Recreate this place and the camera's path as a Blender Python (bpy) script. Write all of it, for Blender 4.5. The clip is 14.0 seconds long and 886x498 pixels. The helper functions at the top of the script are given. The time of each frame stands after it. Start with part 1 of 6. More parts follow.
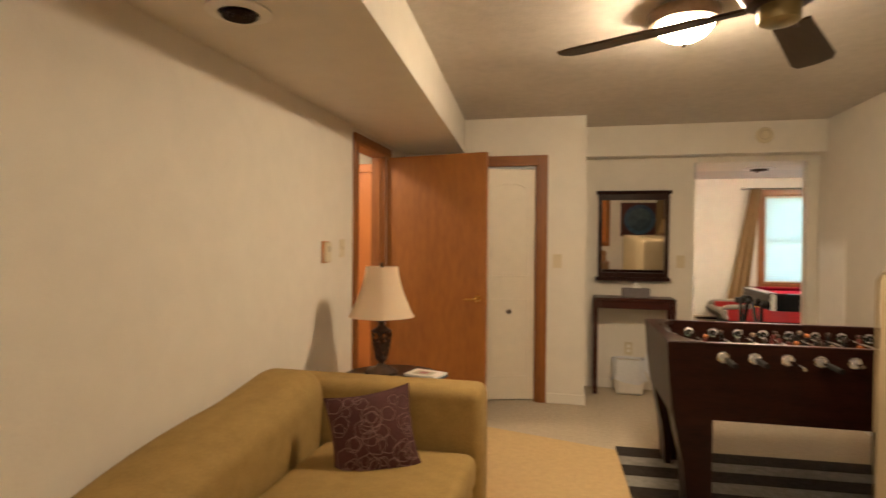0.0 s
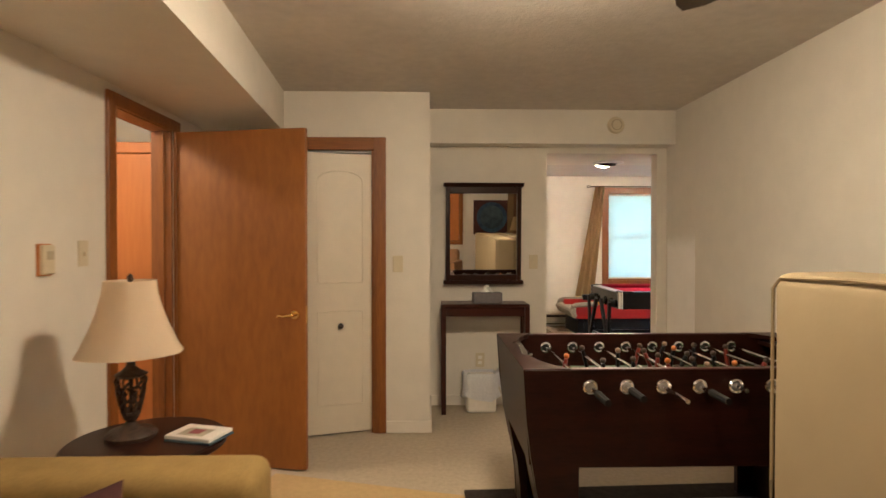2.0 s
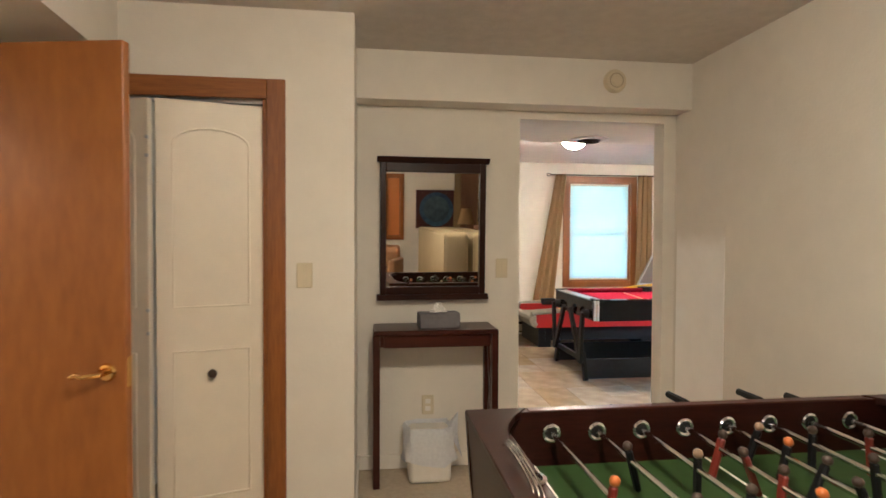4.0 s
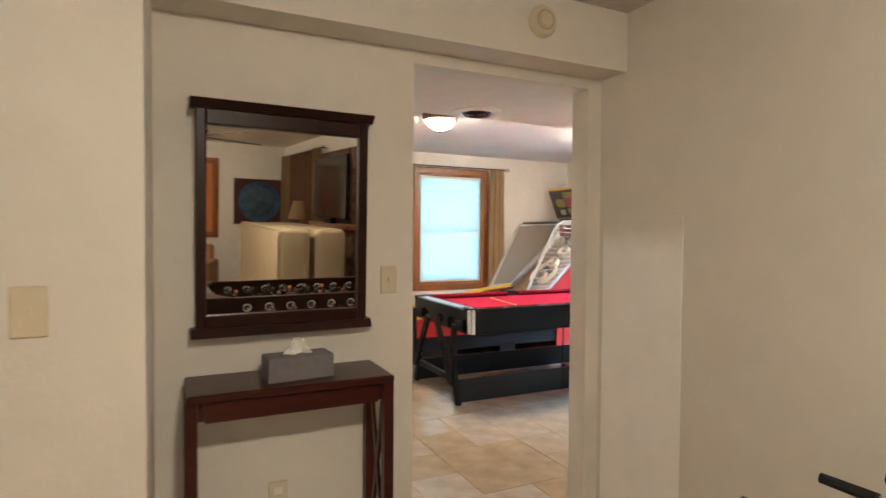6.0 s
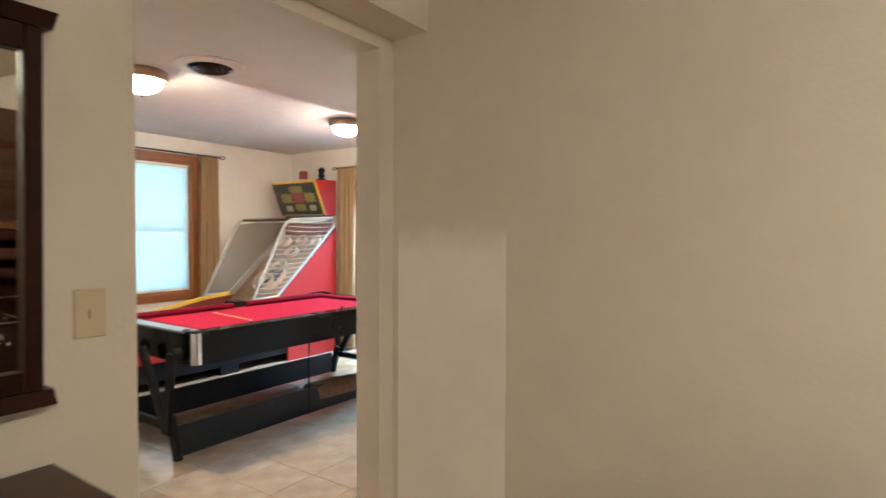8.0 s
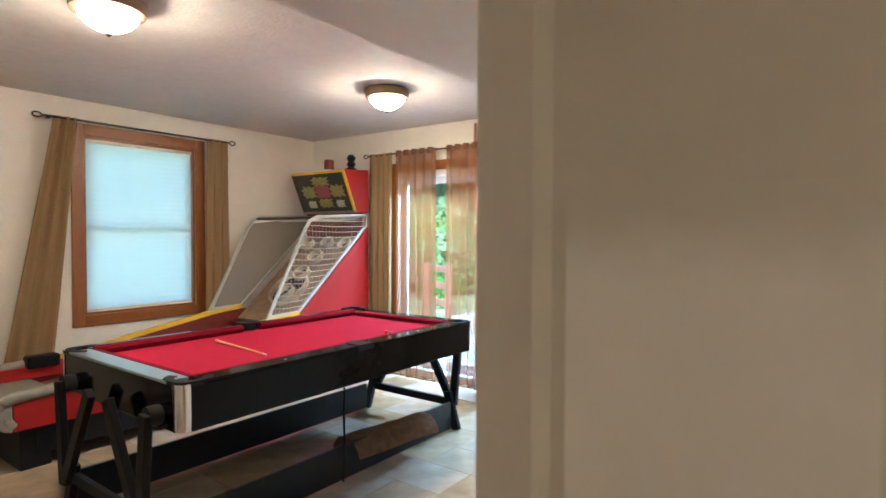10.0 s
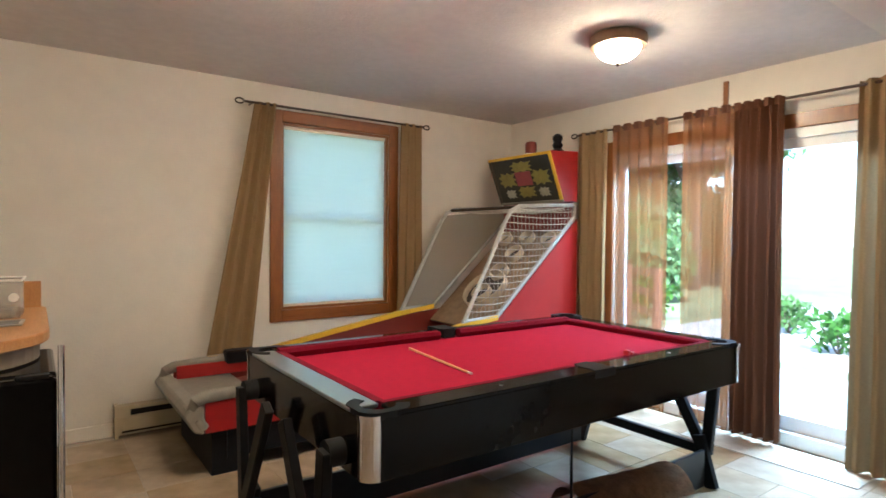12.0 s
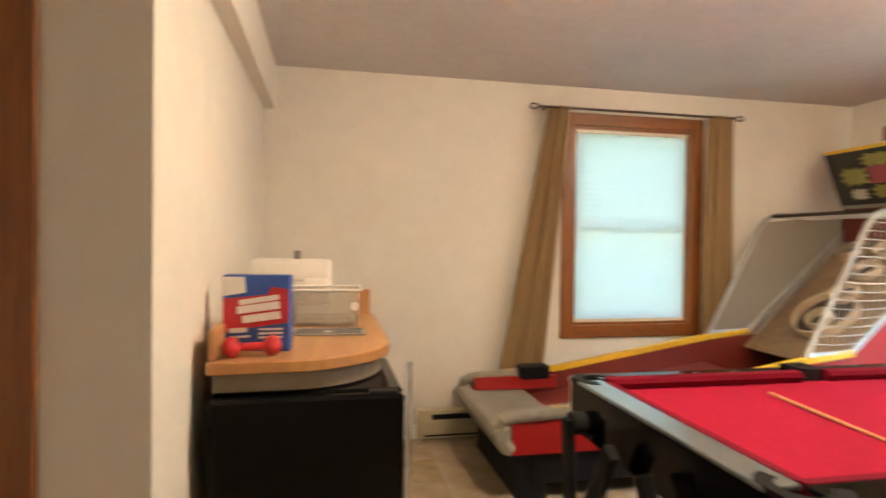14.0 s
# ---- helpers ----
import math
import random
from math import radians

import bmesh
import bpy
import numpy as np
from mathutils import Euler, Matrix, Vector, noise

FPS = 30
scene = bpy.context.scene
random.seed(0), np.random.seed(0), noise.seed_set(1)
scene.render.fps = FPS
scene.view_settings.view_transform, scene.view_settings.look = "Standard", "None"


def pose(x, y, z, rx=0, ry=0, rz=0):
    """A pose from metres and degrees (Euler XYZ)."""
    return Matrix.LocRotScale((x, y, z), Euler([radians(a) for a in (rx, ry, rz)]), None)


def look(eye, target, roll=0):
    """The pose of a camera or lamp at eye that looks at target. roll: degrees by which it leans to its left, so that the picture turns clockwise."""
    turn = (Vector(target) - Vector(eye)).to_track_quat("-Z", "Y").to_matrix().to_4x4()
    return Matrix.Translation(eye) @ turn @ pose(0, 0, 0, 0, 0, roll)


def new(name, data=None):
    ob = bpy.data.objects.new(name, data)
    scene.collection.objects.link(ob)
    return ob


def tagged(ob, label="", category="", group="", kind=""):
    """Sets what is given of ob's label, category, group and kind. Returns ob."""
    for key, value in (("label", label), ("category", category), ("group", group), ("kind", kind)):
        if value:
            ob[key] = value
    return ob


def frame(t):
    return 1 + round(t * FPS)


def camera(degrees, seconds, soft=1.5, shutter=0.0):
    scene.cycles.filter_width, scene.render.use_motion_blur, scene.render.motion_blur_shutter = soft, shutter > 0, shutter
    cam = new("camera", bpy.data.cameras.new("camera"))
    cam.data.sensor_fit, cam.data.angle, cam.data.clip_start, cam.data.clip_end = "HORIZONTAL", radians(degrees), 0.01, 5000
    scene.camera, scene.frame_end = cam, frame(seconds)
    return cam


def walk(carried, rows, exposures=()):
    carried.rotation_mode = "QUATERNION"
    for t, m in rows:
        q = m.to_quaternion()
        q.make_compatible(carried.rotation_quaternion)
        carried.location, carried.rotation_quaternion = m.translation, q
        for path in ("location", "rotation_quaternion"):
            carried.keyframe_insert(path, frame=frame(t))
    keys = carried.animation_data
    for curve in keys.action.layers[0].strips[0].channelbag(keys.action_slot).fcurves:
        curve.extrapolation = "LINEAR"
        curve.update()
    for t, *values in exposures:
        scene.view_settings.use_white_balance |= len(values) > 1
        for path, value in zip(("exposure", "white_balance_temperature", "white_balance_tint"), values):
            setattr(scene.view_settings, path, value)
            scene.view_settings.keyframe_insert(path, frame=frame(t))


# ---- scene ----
cam = camera(76.6, 14.0, shutter=0.5)
PATH = [
    (0, (0.449, 0.697, 1.355), (0.01, 2.648, 1.331), 0.5),
    (0.5, (0.469, 0.746, 1.349), (0.299, 2.739, 1.329), 0.2),
    (1, (0.474, 0.933, 1.339), (0.414, 2.932, 1.323), 0.2),
    (1.5, (0.501, 1.203, 1.361), (0.502, 3.203, 1.333), 0.2),
    (2, (0.565, 1.533, 1.363), (0.619, 3.532, 1.337), 0.0),
    (2.2, (0.585, 1.673, 1.369), (0.652, 3.671, 1.34), -0.1),
    (4.3, (0.645, 3.051, 1.395), (0.982, 5.021, 1.343), 0.3),
    (4.5, (0.637, 3.17, 1.386), (1.033, 5.129, 1.336), 0.3),
    (5, (0.652, 3.457, 1.376), (1.212, 5.376, 1.327), 0.3),
    (5.5, (0.653, 3.728, 1.383), (1.35, 5.602, 1.333), 0.3),
    (6, (0.636, 4.012, 1.385), (1.509, 5.811, 1.331), 0.4),
    (6.5, (0.696, 4.235, 1.369), (1.794, 5.905, 1.317), 0.4),
    (7, (0.741, 4.419, 1.373), (2.047, 5.932, 1.324), 0.4),
    (7.5, (0.745, 4.603, 1.38), (2.259, 5.909, 1.329), 0.2),
    (8, (0.826, 4.772, 1.383), (2.48, 5.896, 1.331), 0.2),
    (8.2, (0.887, 4.866, 1.385), (2.575, 5.936, 1.327), -0.3),
    (10.3, (1.649, 5.89, 1.382), (3.229, 7.114, 1.338), 0.5),
    (10.5, (1.695, 5.993, 1.374), (3.218, 7.289, 1.325), 0.4),
    (11, (1.813, 6.206, 1.35), (3.2, 7.646, 1.3), 0.5),
    (11.5, (1.908, 6.364, 1.309), (3.193, 7.896, 1.264), 0.5),
    (12, (1.984, 6.459, 1.299), (3.162, 8.075, 1.258), 0.5),
    (12.5, (2.031, 6.517, 1.291), (3.112, 8.199, 1.25), 0.4),
    (13, (2.019, 6.581, 1.322), (2.972, 8.339, 1.275), 0.4),
    (13.3, (1.982, 6.676, 1.34), (2.821, 8.49, 1.288), 0.6),
    (13.5, (1.929, 6.753, 1.346), (2.669, 8.61, 1.299), 0.6),
    (13.6, (1.865, 6.784, 1.349), (2.569, 8.656, 1.302), 0.7),
    (14, (1.795, 6.896, 1.321), (2.197, 8.855, 1.296), 0.7),
]
EXPOSURES = [(0, 3.13, 5900, 9), (1.5, 3.08, 5500, 8), (2.2, 3.08, 5450, 8), (4.3, 3.37, 4950, 6), (6.5, 3.32, 5000, 6), (8.2, 3.2, 5050, 6), (10.5, 2.62, 5100, 6), (12.5, 2.5, 5450, 7), (13.5, 2.62, 5800, 8), (14, 2.95, 5900, 9)]
walk(cam, [(t, look(eye, target, roll)) for t, eye, target, roll in PATH], EXPOSURES)

# ---- light and exposure ----
world = bpy.data.worlds.new("sky")
scene.world = world
world.use_nodes = True
_wn = world.node_tree.nodes
_sky = _wn.new("ShaderNodeTexSky")
_sky.sky_type = "NISHITA"
_sky.sun_disc = False
_sky.sun_elevation = radians(50)
_sky.sun_rotation = radians(230)
_wn["Background"].inputs["Strength"].default_value = 0.15
world.node_tree.links.new(_sky.outputs["Color"], _wn["Background"].inputs["Color"])
sun = new("sun", bpy.data.lights.new("sun", "SUN"))
sun.data.energy = 3.6
sun.data.angle = radians(8)
sun.data.color = (1.0, 0.97, 0.93)
sun.matrix_world = look((0, 0, 20), (0.77 * 14, 0.64 * 14, 20 - 16.7))
DOME_GLOW = 35.0
DOME_TINT = (1.0, 0.74, 0.45)


day = new("door_daylight", bpy.data.lights.new("door_daylight", "AREA"))
day.data.shape = "RECTANGLE"
day.data.size, day.data.size_y = 1.8, 0.7
day.data.energy = 135
day.data.color = (0.58, 0.81, 1.0)
day.matrix_world = look((6.75, 8.43, 2.6), (4.6, 8.3, 0.2))


# ---- materials ----
def mat(name, color, rough=0.6, metal=0.0, scale=30.0, vary=0.12, bump=0.0, bump_scale=200.0, stretch=None,
        second=None, coat=0.0, random_tone=0.0, spec=0.5):
    """Principled surface: base colour with grain at two sizes, and fine relief."""
    m = bpy.data.materials.new(name)
    m.use_nodes = True
    nt = m.node_tree
    p = nt.nodes["Principled BSDF"]
    p.inputs["Roughness"].default_value = rough
    p.inputs["Metallic"].default_value = metal
    p.inputs["Coat Weight"].default_value = coat
    p.inputs["Coat Roughness"].default_value = 0.22
    p.inputs["Specular IOR Level"].default_value = spec
    tc = nt.nodes.new("ShaderNodeTexCoord")
    mp = nt.nodes.new("ShaderNodeMapping")
    mp.inputs["Scale"].default_value = stretch or (1, 1, 1)
    nt.links.new(tc.outputs["Object"], mp.inputs["Vector"])
    n1 = nt.nodes.new("ShaderNodeTexNoise")
    n1.inputs["Scale"].default_value = scale
    n1.inputs["Detail"].default_value = 6
    n2 = nt.nodes.new("ShaderNodeTexNoise")
    n2.inputs["Scale"].default_value = scale * 0.13
    n2.inputs["Detail"].default_value = 3
    nt.links.new(mp.outputs[0], n1.inputs["Vector"])
    nt.links.new(mp.outputs[0], n2.inputs["Vector"])
    add = nt.nodes.new("ShaderNodeMath")
    add.operation = "ADD"
    nt.links.new(n1.outputs["Fac"], add.inputs[0])
    nt.links.new(n2.outputs["Fac"], add.inputs[1])
    half = nt.nodes.new("ShaderNodeMapRange")
    half.inputs["From Min"].default_value = 0.7
    half.inputs["From Max"].default_value = 1.3
    nt.links.new(add.outputs[0], half.inputs["Value"])
    mix = nt.nodes.new("ShaderNodeMix")
    mix.data_type = "RGBA"
    dark = second or tuple(max(0.0, c * (1 - vary)) for c in color)
    lite = color if second else tuple(min(1.0, c * (1 + vary * 0.6)) for c in color)
    mix.inputs["A"].default_value = (*dark, 1)
    mix.inputs["B"].default_value = (*lite, 1)
    nt.links.new(half.outputs[0], mix.inputs["Factor"])
    out = mix.outputs["Result"]
    if random_tone:
        oi = nt.nodes.new("ShaderNodeObjectInfo")
        mr = nt.nodes.new("ShaderNodeMapRange")
        mr.inputs["To Min"].default_value = 1 - random_tone
        mr.inputs["To Max"].default_value = 1 + random_tone
        nt.links.new(oi.outputs["Random"], mr.inputs["Value"])
        hs = nt.nodes.new("ShaderNodeHueSaturation")
        nt.links.new(mr.outputs[0], hs.inputs["Value"])
        mr2 = nt.nodes.new("ShaderNodeMapRange")
        mr2.inputs["To Min"].default_value = 1.25
        mr2.inputs["To Max"].default_value = 0.75
        nt.links.new(oi.outputs["Random"], mr2.inputs["Value"])
        nt.links.new(mr2.outputs[0], hs.inputs["Saturation"])
        nt.links.new(out, hs.inputs["Color"])
        out = hs.outputs["Color"]
    nt.links.new(out, p.inputs["Base Color"])
    if bump:
        nb = nt.nodes.new("ShaderNodeTexNoise")
        nb.inputs["Scale"].default_value = bump_scale
        nb.inputs["Detail"].default_value = 4
        nt.links.new(mp.outputs[0], nb.inputs["Vector"])
        bp = nt.nodes.new("ShaderNodeBump")
        bp.inputs["Strength"].default_value = bump
        bp.inputs["Distance"].default_value = 0.01
        nt.links.new(nb.outputs["Fac"], bp.inputs["Height"])
        nt.links.new(bp.outputs[0], p.inputs["Normal"])
    return m


def glow(name, color, strength):
    m = bpy.data.materials.new(name)
    m.use_nodes = True
    p = m.node_tree.nodes["Principled BSDF"]
    p.inputs["Base Color"].default_value = (0.9, 0.88, 0.85, 1)
    p.inputs["Emission Color"].default_value = (*color, 1)
    p.inputs["Emission Strength"].default_value = strength
    return m


def cloth_see(name, color, see, scale=60.0, through_light=0.5, vary=0.13):
    """Thin cloth: diffuse, some light passing, and holes in the weave."""
    m = bpy.data.materials.new(name)
    m.use_nodes = True
    nt = m.node_tree
    for n in list(nt.nodes):
        if n.type == "BSDF_PRINCIPLED":
            nt.nodes.remove(n)
    out = nt.nodes["Material Output"]
    tc = nt.nodes.new("ShaderNodeTexCoord")
    no = nt.nodes.new("ShaderNodeTexNoise")
    no.inputs["Scale"].default_value = scale
    nt.links.new(tc.outputs["Object"], no.inputs["Vector"])
    mix = nt.nodes.new("ShaderNodeMix")
    mix.data_type = "RGBA"
    mix.inputs["A"].default_value = (*[c * (1 - vary) for c in color], 1)
    mix.inputs["B"].default_value = (*[min(1, c * (1 + vary)) for c in color], 1)
    nt.links.new(no.outputs["Fac"], mix.inputs["Factor"])
    d = nt.nodes.new("ShaderNodeBsdfDiffuse")
    t = nt.nodes.new("ShaderNodeBsdfTranslucent")
    nt.links.new(mix.outputs["Result"], d.inputs["Color"])
    nt.links.new(mix.outputs["Result"], t.inputs["Color"])
    a = nt.nodes.new("ShaderNodeMixShader")
    a.inputs[0].default_value = through_light
    nt.links.new(d.outputs[0], a.inputs[1])
    nt.links.new(t.outputs[0], a.inputs[2])
    last = a
    if see > 0:
        tr = nt.nodes.new("ShaderNodeBsdfTransparent")
        b = nt.nodes.new("ShaderNodeMixShader")
        b.inputs[0].default_value = see
        nt.links.new(a.outputs[0], b.inputs[1])
        nt.links.new(tr.outputs[0], b.inputs[2])
        last = b
    nt.links.new(last.outputs[0], out.inputs["Surface"])
    return m


def glass(name, tint=(1, 1, 1), rough=0.0):
    """Thin pane: clear, with a surface gloss that rises at grazing angles."""
    m = bpy.data.materials.new(name)
    m.use_nodes = True
    nt = m.node_tree
    for n in list(nt.nodes):
        if n.type == "BSDF_PRINCIPLED":
            nt.nodes.remove(n)
    out = nt.nodes["Material Output"]
    tr = nt.nodes.new("ShaderNodeBsdfTransparent")
    tr.inputs["Color"].default_value = (*tint, 1)
    gl = nt.nodes.new("ShaderNodeBsdfGlossy")
    gl.inputs["Roughness"].default_value = rough
    fr = nt.nodes.new("ShaderNodeFresnel")
    fr.inputs["IOR"].default_value = 1.45
    mx = nt.nodes.new("ShaderNodeMixShader")
    nt.links.new(fr.outputs[0], mx.inputs[0])
    nt.links.new(tr.outputs[0], mx.inputs[1])
    nt.links.new(gl.outputs[0], mx.inputs[2])
    nt.links.new(mx.outputs[0], out.inputs["Surface"])
    return m


M = {}
M["wall"] = mat("wall_paint", (0.72, 0.67, 0.59), 0.7, scale=8, vary=0.05, bump=0.12, bump_scale=60)
# light falling on the wall, put into a paler colour
M["patch"] = mat("patch_of_light", (0.93, 0.90, 0.86), 0.5, scale=8, vary=0.04, bump=0.1, bump_scale=60)


def fade_light(m, under, z0, z1):
    """Fades the painted patch of light unevenly into the colour under it, towards its upper edge."""
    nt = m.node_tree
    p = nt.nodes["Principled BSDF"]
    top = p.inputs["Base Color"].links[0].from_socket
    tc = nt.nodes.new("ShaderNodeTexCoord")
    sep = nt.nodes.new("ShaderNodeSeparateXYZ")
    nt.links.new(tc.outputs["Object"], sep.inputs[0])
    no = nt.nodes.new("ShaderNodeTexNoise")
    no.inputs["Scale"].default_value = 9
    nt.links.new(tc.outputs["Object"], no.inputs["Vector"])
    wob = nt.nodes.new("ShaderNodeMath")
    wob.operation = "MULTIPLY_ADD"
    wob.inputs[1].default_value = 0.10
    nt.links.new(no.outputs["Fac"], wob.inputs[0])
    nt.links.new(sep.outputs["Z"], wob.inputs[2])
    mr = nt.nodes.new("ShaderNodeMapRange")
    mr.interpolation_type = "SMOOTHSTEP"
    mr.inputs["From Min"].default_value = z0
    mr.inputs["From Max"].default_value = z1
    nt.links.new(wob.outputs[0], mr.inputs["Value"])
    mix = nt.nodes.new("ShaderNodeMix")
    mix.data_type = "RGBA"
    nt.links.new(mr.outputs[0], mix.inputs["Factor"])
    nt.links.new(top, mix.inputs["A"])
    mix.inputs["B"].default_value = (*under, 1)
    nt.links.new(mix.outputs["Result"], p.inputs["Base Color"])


fade_light(M["patch"], (0.72, 0.67, 0.59), 1.34, 1.50)
M["ceiling"] = mat("ceiling_texture", (0.62, 0.57, 0.51), 0.85, scale=14, vary=0.10, bump=0.3, bump_scale=45)
M["ceiling_b"] = mat("ceiling_texture_pool", (0.66, 0.62, 0.58), 0.85, scale=14, vary=0.08, bump=0.3, bump_scale=45)
M["carpet"] = mat("carpet", (0.50, 0.42, 0.31), 0.95, scale=260, vary=0.14, bump=0.45, bump_scale=350, spec=0.1)
M["tanrug"] = mat("tan_rug", (0.56, 0.40, 0.20), 0.95, scale=220, vary=0.10, bump=0.35, bump_scale=400, spec=0.1)
M["rugdark"] = mat("rug_dark", (0.045, 0.035, 0.03), 0.95, scale=200, vary=0.4, bump=0.8, bump_scale=350, spec=0.1)
M["ruggrey"] = mat("rug_grey", (0.30, 0.28, 0.25), 0.95, scale=200, vary=0.3, bump=0.8, bump_scale=350, spec=0.1)
M["oak"] = mat("oak_trim", (0.28, 0.098, 0.016), 0.42, scale=16, stretch=(9, 9, 0.7), second=(0.17, 0.052, 0.009), bump=0.08, bump_scale=60, coat=0.2)
M["oak_x"] = mat("oak_trim_flat", (0.28, 0.098, 0.016), 0.42, scale=16, stretch=(0.7, 9, 9), second=(0.17, 0.052, 0.009), bump=0.08, bump_scale=60, coat=0.2)
M["doorwood"] = mat("door_veneer", (0.31, 0.112, 0.017), 0.5, scale=9, stretch=(3, 3, 0.9), second=(0.215, 0.072, 0.011), bump=0.05, bump_scale=60, coat=0.15)
M["hallwood"] = mat("hall_panel", (0.52, 0.19, 0.045), 0.45, scale=9, stretch=(7, 7, 0.5), second=(0.46, 0.155, 0.035), bump=0.05)
M["whitepaint"] = mat("white_paint", (0.76, 0.68, 0.55), 0.45, scale=12, vary=0.04, bump=0.05)
M["vinylframe"] = mat("white_vinyl", (0.78, 0.80, 0.82), 0.35, scale=20, vary=0.04)
M["base"] = mat("baseboard_paint", (0.78, 0.73, 0.65), 0.45, scale=12, vary=0.05)
M["darkwood"] = mat("dark_cherry", (0.060, 0.014, 0.008), 0.3, scale=18, stretch=(1, 8, 8), second=(0.028, 0.007, 0.005), bump=0.04, spec=0.35)
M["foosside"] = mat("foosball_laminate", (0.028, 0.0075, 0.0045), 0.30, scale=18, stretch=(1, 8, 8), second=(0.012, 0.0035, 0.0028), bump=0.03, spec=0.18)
M["mirrorframe"] = mat("mirror_wood", (0.032, 0.011, 0.007), 0.35, scale=20, stretch=(4, 4, 4), second=(0.016, 0.006, 0.0045), spec=0.2)
M["mirror"] = mat("mirror_silver", (0.93, 0.92, 0.88), 0.01, 1.0, vary=0.0)
M["chrome"] = mat("chrome", (0.78, 0.78, 0.80), 0.16, 1.0, scale=40, vary=0.06)
M["steel"] = mat("dull_steel", (0.55, 0.55, 0.55), 0.35, 1.0, scale=40, vary=0.12)
M["brass"] = mat("brass", (0.80, 0.50, 0.16), 0.18, 1.0, scale=40, vary=0.1)
M["brasspale"] = mat("aged_brass", (0.34, 0.27, 0.12), 0.4, 0.4, scale=40, vary=0.15)
M["fanblade"] = mat("fan_blade_wood", (0.075, 0.045, 0.022), 0.5, scale=20, stretch=(1, 6, 6), second=(0.05, 0.029, 0.014), spec=0.3)
M["panbronze"] = mat("pan_bronze", (0.20, 0.13, 0.08), 0.4, 0.6, scale=40, vary=0.2)
M["bronze"] = mat("bronze", (0.06, 0.04, 0.03), 0.4, 0.7, scale=40, vary=0.2)
M["black"] = mat("black_laminate", (0.006, 0.006, 0.0065), 0.10, scale=30, vary=0.2, spec=0.13)
M["blackmatt"] = mat("black_matt", (0.009, 0.009, 0.010), 0.5, scale=30, vary=0.25, spec=0.15)
M["plank"] = mat("stretcher_paint", (0.012, 0.014, 0.018), 0.3, scale=30, vary=0.3, spec=0.25)
M["felt"] = mat("red_felt", (0.33, 0.009, 0.036), 0.9, scale=260, vary=0.10, bump=0.25, bump_scale=600, spec=0.1)
# same red cloth as the felt, with the cushions' shade in its colour
M["feltshaded"] = mat("red_cushion_shaded", (0.15, 0.004, 0.015), 0.9, scale=260, vary=0.10, bump=0.25, bump_scale=600, spec=0.1)
M["silver"] = mat("silver_rail", (0.36, 0.40, 0.42), 0.3, 0.85, scale=30, vary=0.06)
M["green"] = mat("green_pitch", (0.026, 0.058, 0.012), 0.6, scale=30, vary=0.15)
M["camel"] = mat("camel_velvet", (0.34, 0.225, 0.078), 0.85, scale=120, vary=0.14, bump=0.3, bump_scale=300, spec=0.2)
M["cream"] = mat("cream_slipcover", (0.36, 0.285, 0.175), 0.9, scale=6, vary=0.06, bump=0.15, bump_scale=14, spec=0.15)
M["shade"] = cloth_see("lamp_shade_cloth", (0.92, 0.80, 0.64), 0, 8, 0.3, 0.03)
M["lampbody"] = mat("lamp_bronze", (0.085, 0.050, 0.034), 0.45, 0.2, scale=45, second=(0.015, 0.010, 0.008), bump=0.3, bump_scale=80)
M["curtain"] = cloth_see("tan_curtain", (0.28, 0.188, 0.095), 0, 90, 0.07)
M["sheer"] = cloth_see("brown_sheer", (0.30, 0.135, 0.055), 0.30, 90, 0.18)
M["densheer"] = cloth_see("brown_den_sheer", (0.10, 0.055, 0.035), 0.0, 90, 0.1)
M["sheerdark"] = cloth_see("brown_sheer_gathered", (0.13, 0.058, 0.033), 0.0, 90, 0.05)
M["blind"] = cloth_see("cellular_shade", (0.86, 0.95, 0.97), 0, 3, 0.80, 0.03)
M["glass"] = glass("pane_glass", (0.96, 0.98, 0.98))
M["red"] = mat("machine_red", (0.31, 0.010, 0.009), 0.35, scale=10, vary=0.08, coat=0.2)
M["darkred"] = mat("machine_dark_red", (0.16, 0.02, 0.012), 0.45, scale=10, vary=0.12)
M["yellow"] = mat("machine_yellow", (0.72, 0.43, 0.02), 0.4, scale=20, vary=0.08)
M["grey"] = mat("moulded_grey", (0.24, 0.215, 0.175), 0.6, scale=30, vary=0.15, bump=0.1)
M["net"] = mat("white_net", (0.50, 0.47, 0.42), 0.8, scale=60, vary=0.1)
M["cagetube"] = mat("cage_grey", (0.42, 0.41, 0.38), 0.35, 0.3, scale=40, vary=0.15)
M["board"] = mat("target_board", (0.62, 0.50, 0.34), 0.6, scale=12, vary=0.15)
M["boarddark"] = mat("target_brown", (0.27, 0.18, 0.105), 0.55, scale=14, vary=0.35)
M["netsheet"] = cloth_see("fine_net", (0.42, 0.37, 0.30), 0.48, 200, 0.3)
M["brownhole"] = mat("target_dark", (0.05, 0.03, 0.02), 0.6)
M["art_black"] = mat("art_black", (0.02, 0.018, 0.014), 0.3, scale=30, vary=0.3, coat=0.3)
M["art_olive"] = mat("art_olive", (0.25, 0.225, 0.05), 0.3, scale=30, vary=0.2, coat=0.3)
M["art_red"] = mat("art_red", (0.28, 0.05, 0.07), 0.3, scale=30, vary=0.2, coat=0.3)
M["figskin"] = mat("figure_heads", (0.26, 0.17, 0.11), 0.35, scale=40, vary=0.2)
M["art_grey"] = mat("art_grey", (0.42, 0.40, 0.30), 0.3, scale=30, vary=0.2, coat=0.3)
M["ivory"] = mat("ivory_plastic", (0.62, 0.54, 0.38), 0.4, scale=30, vary=0.04)
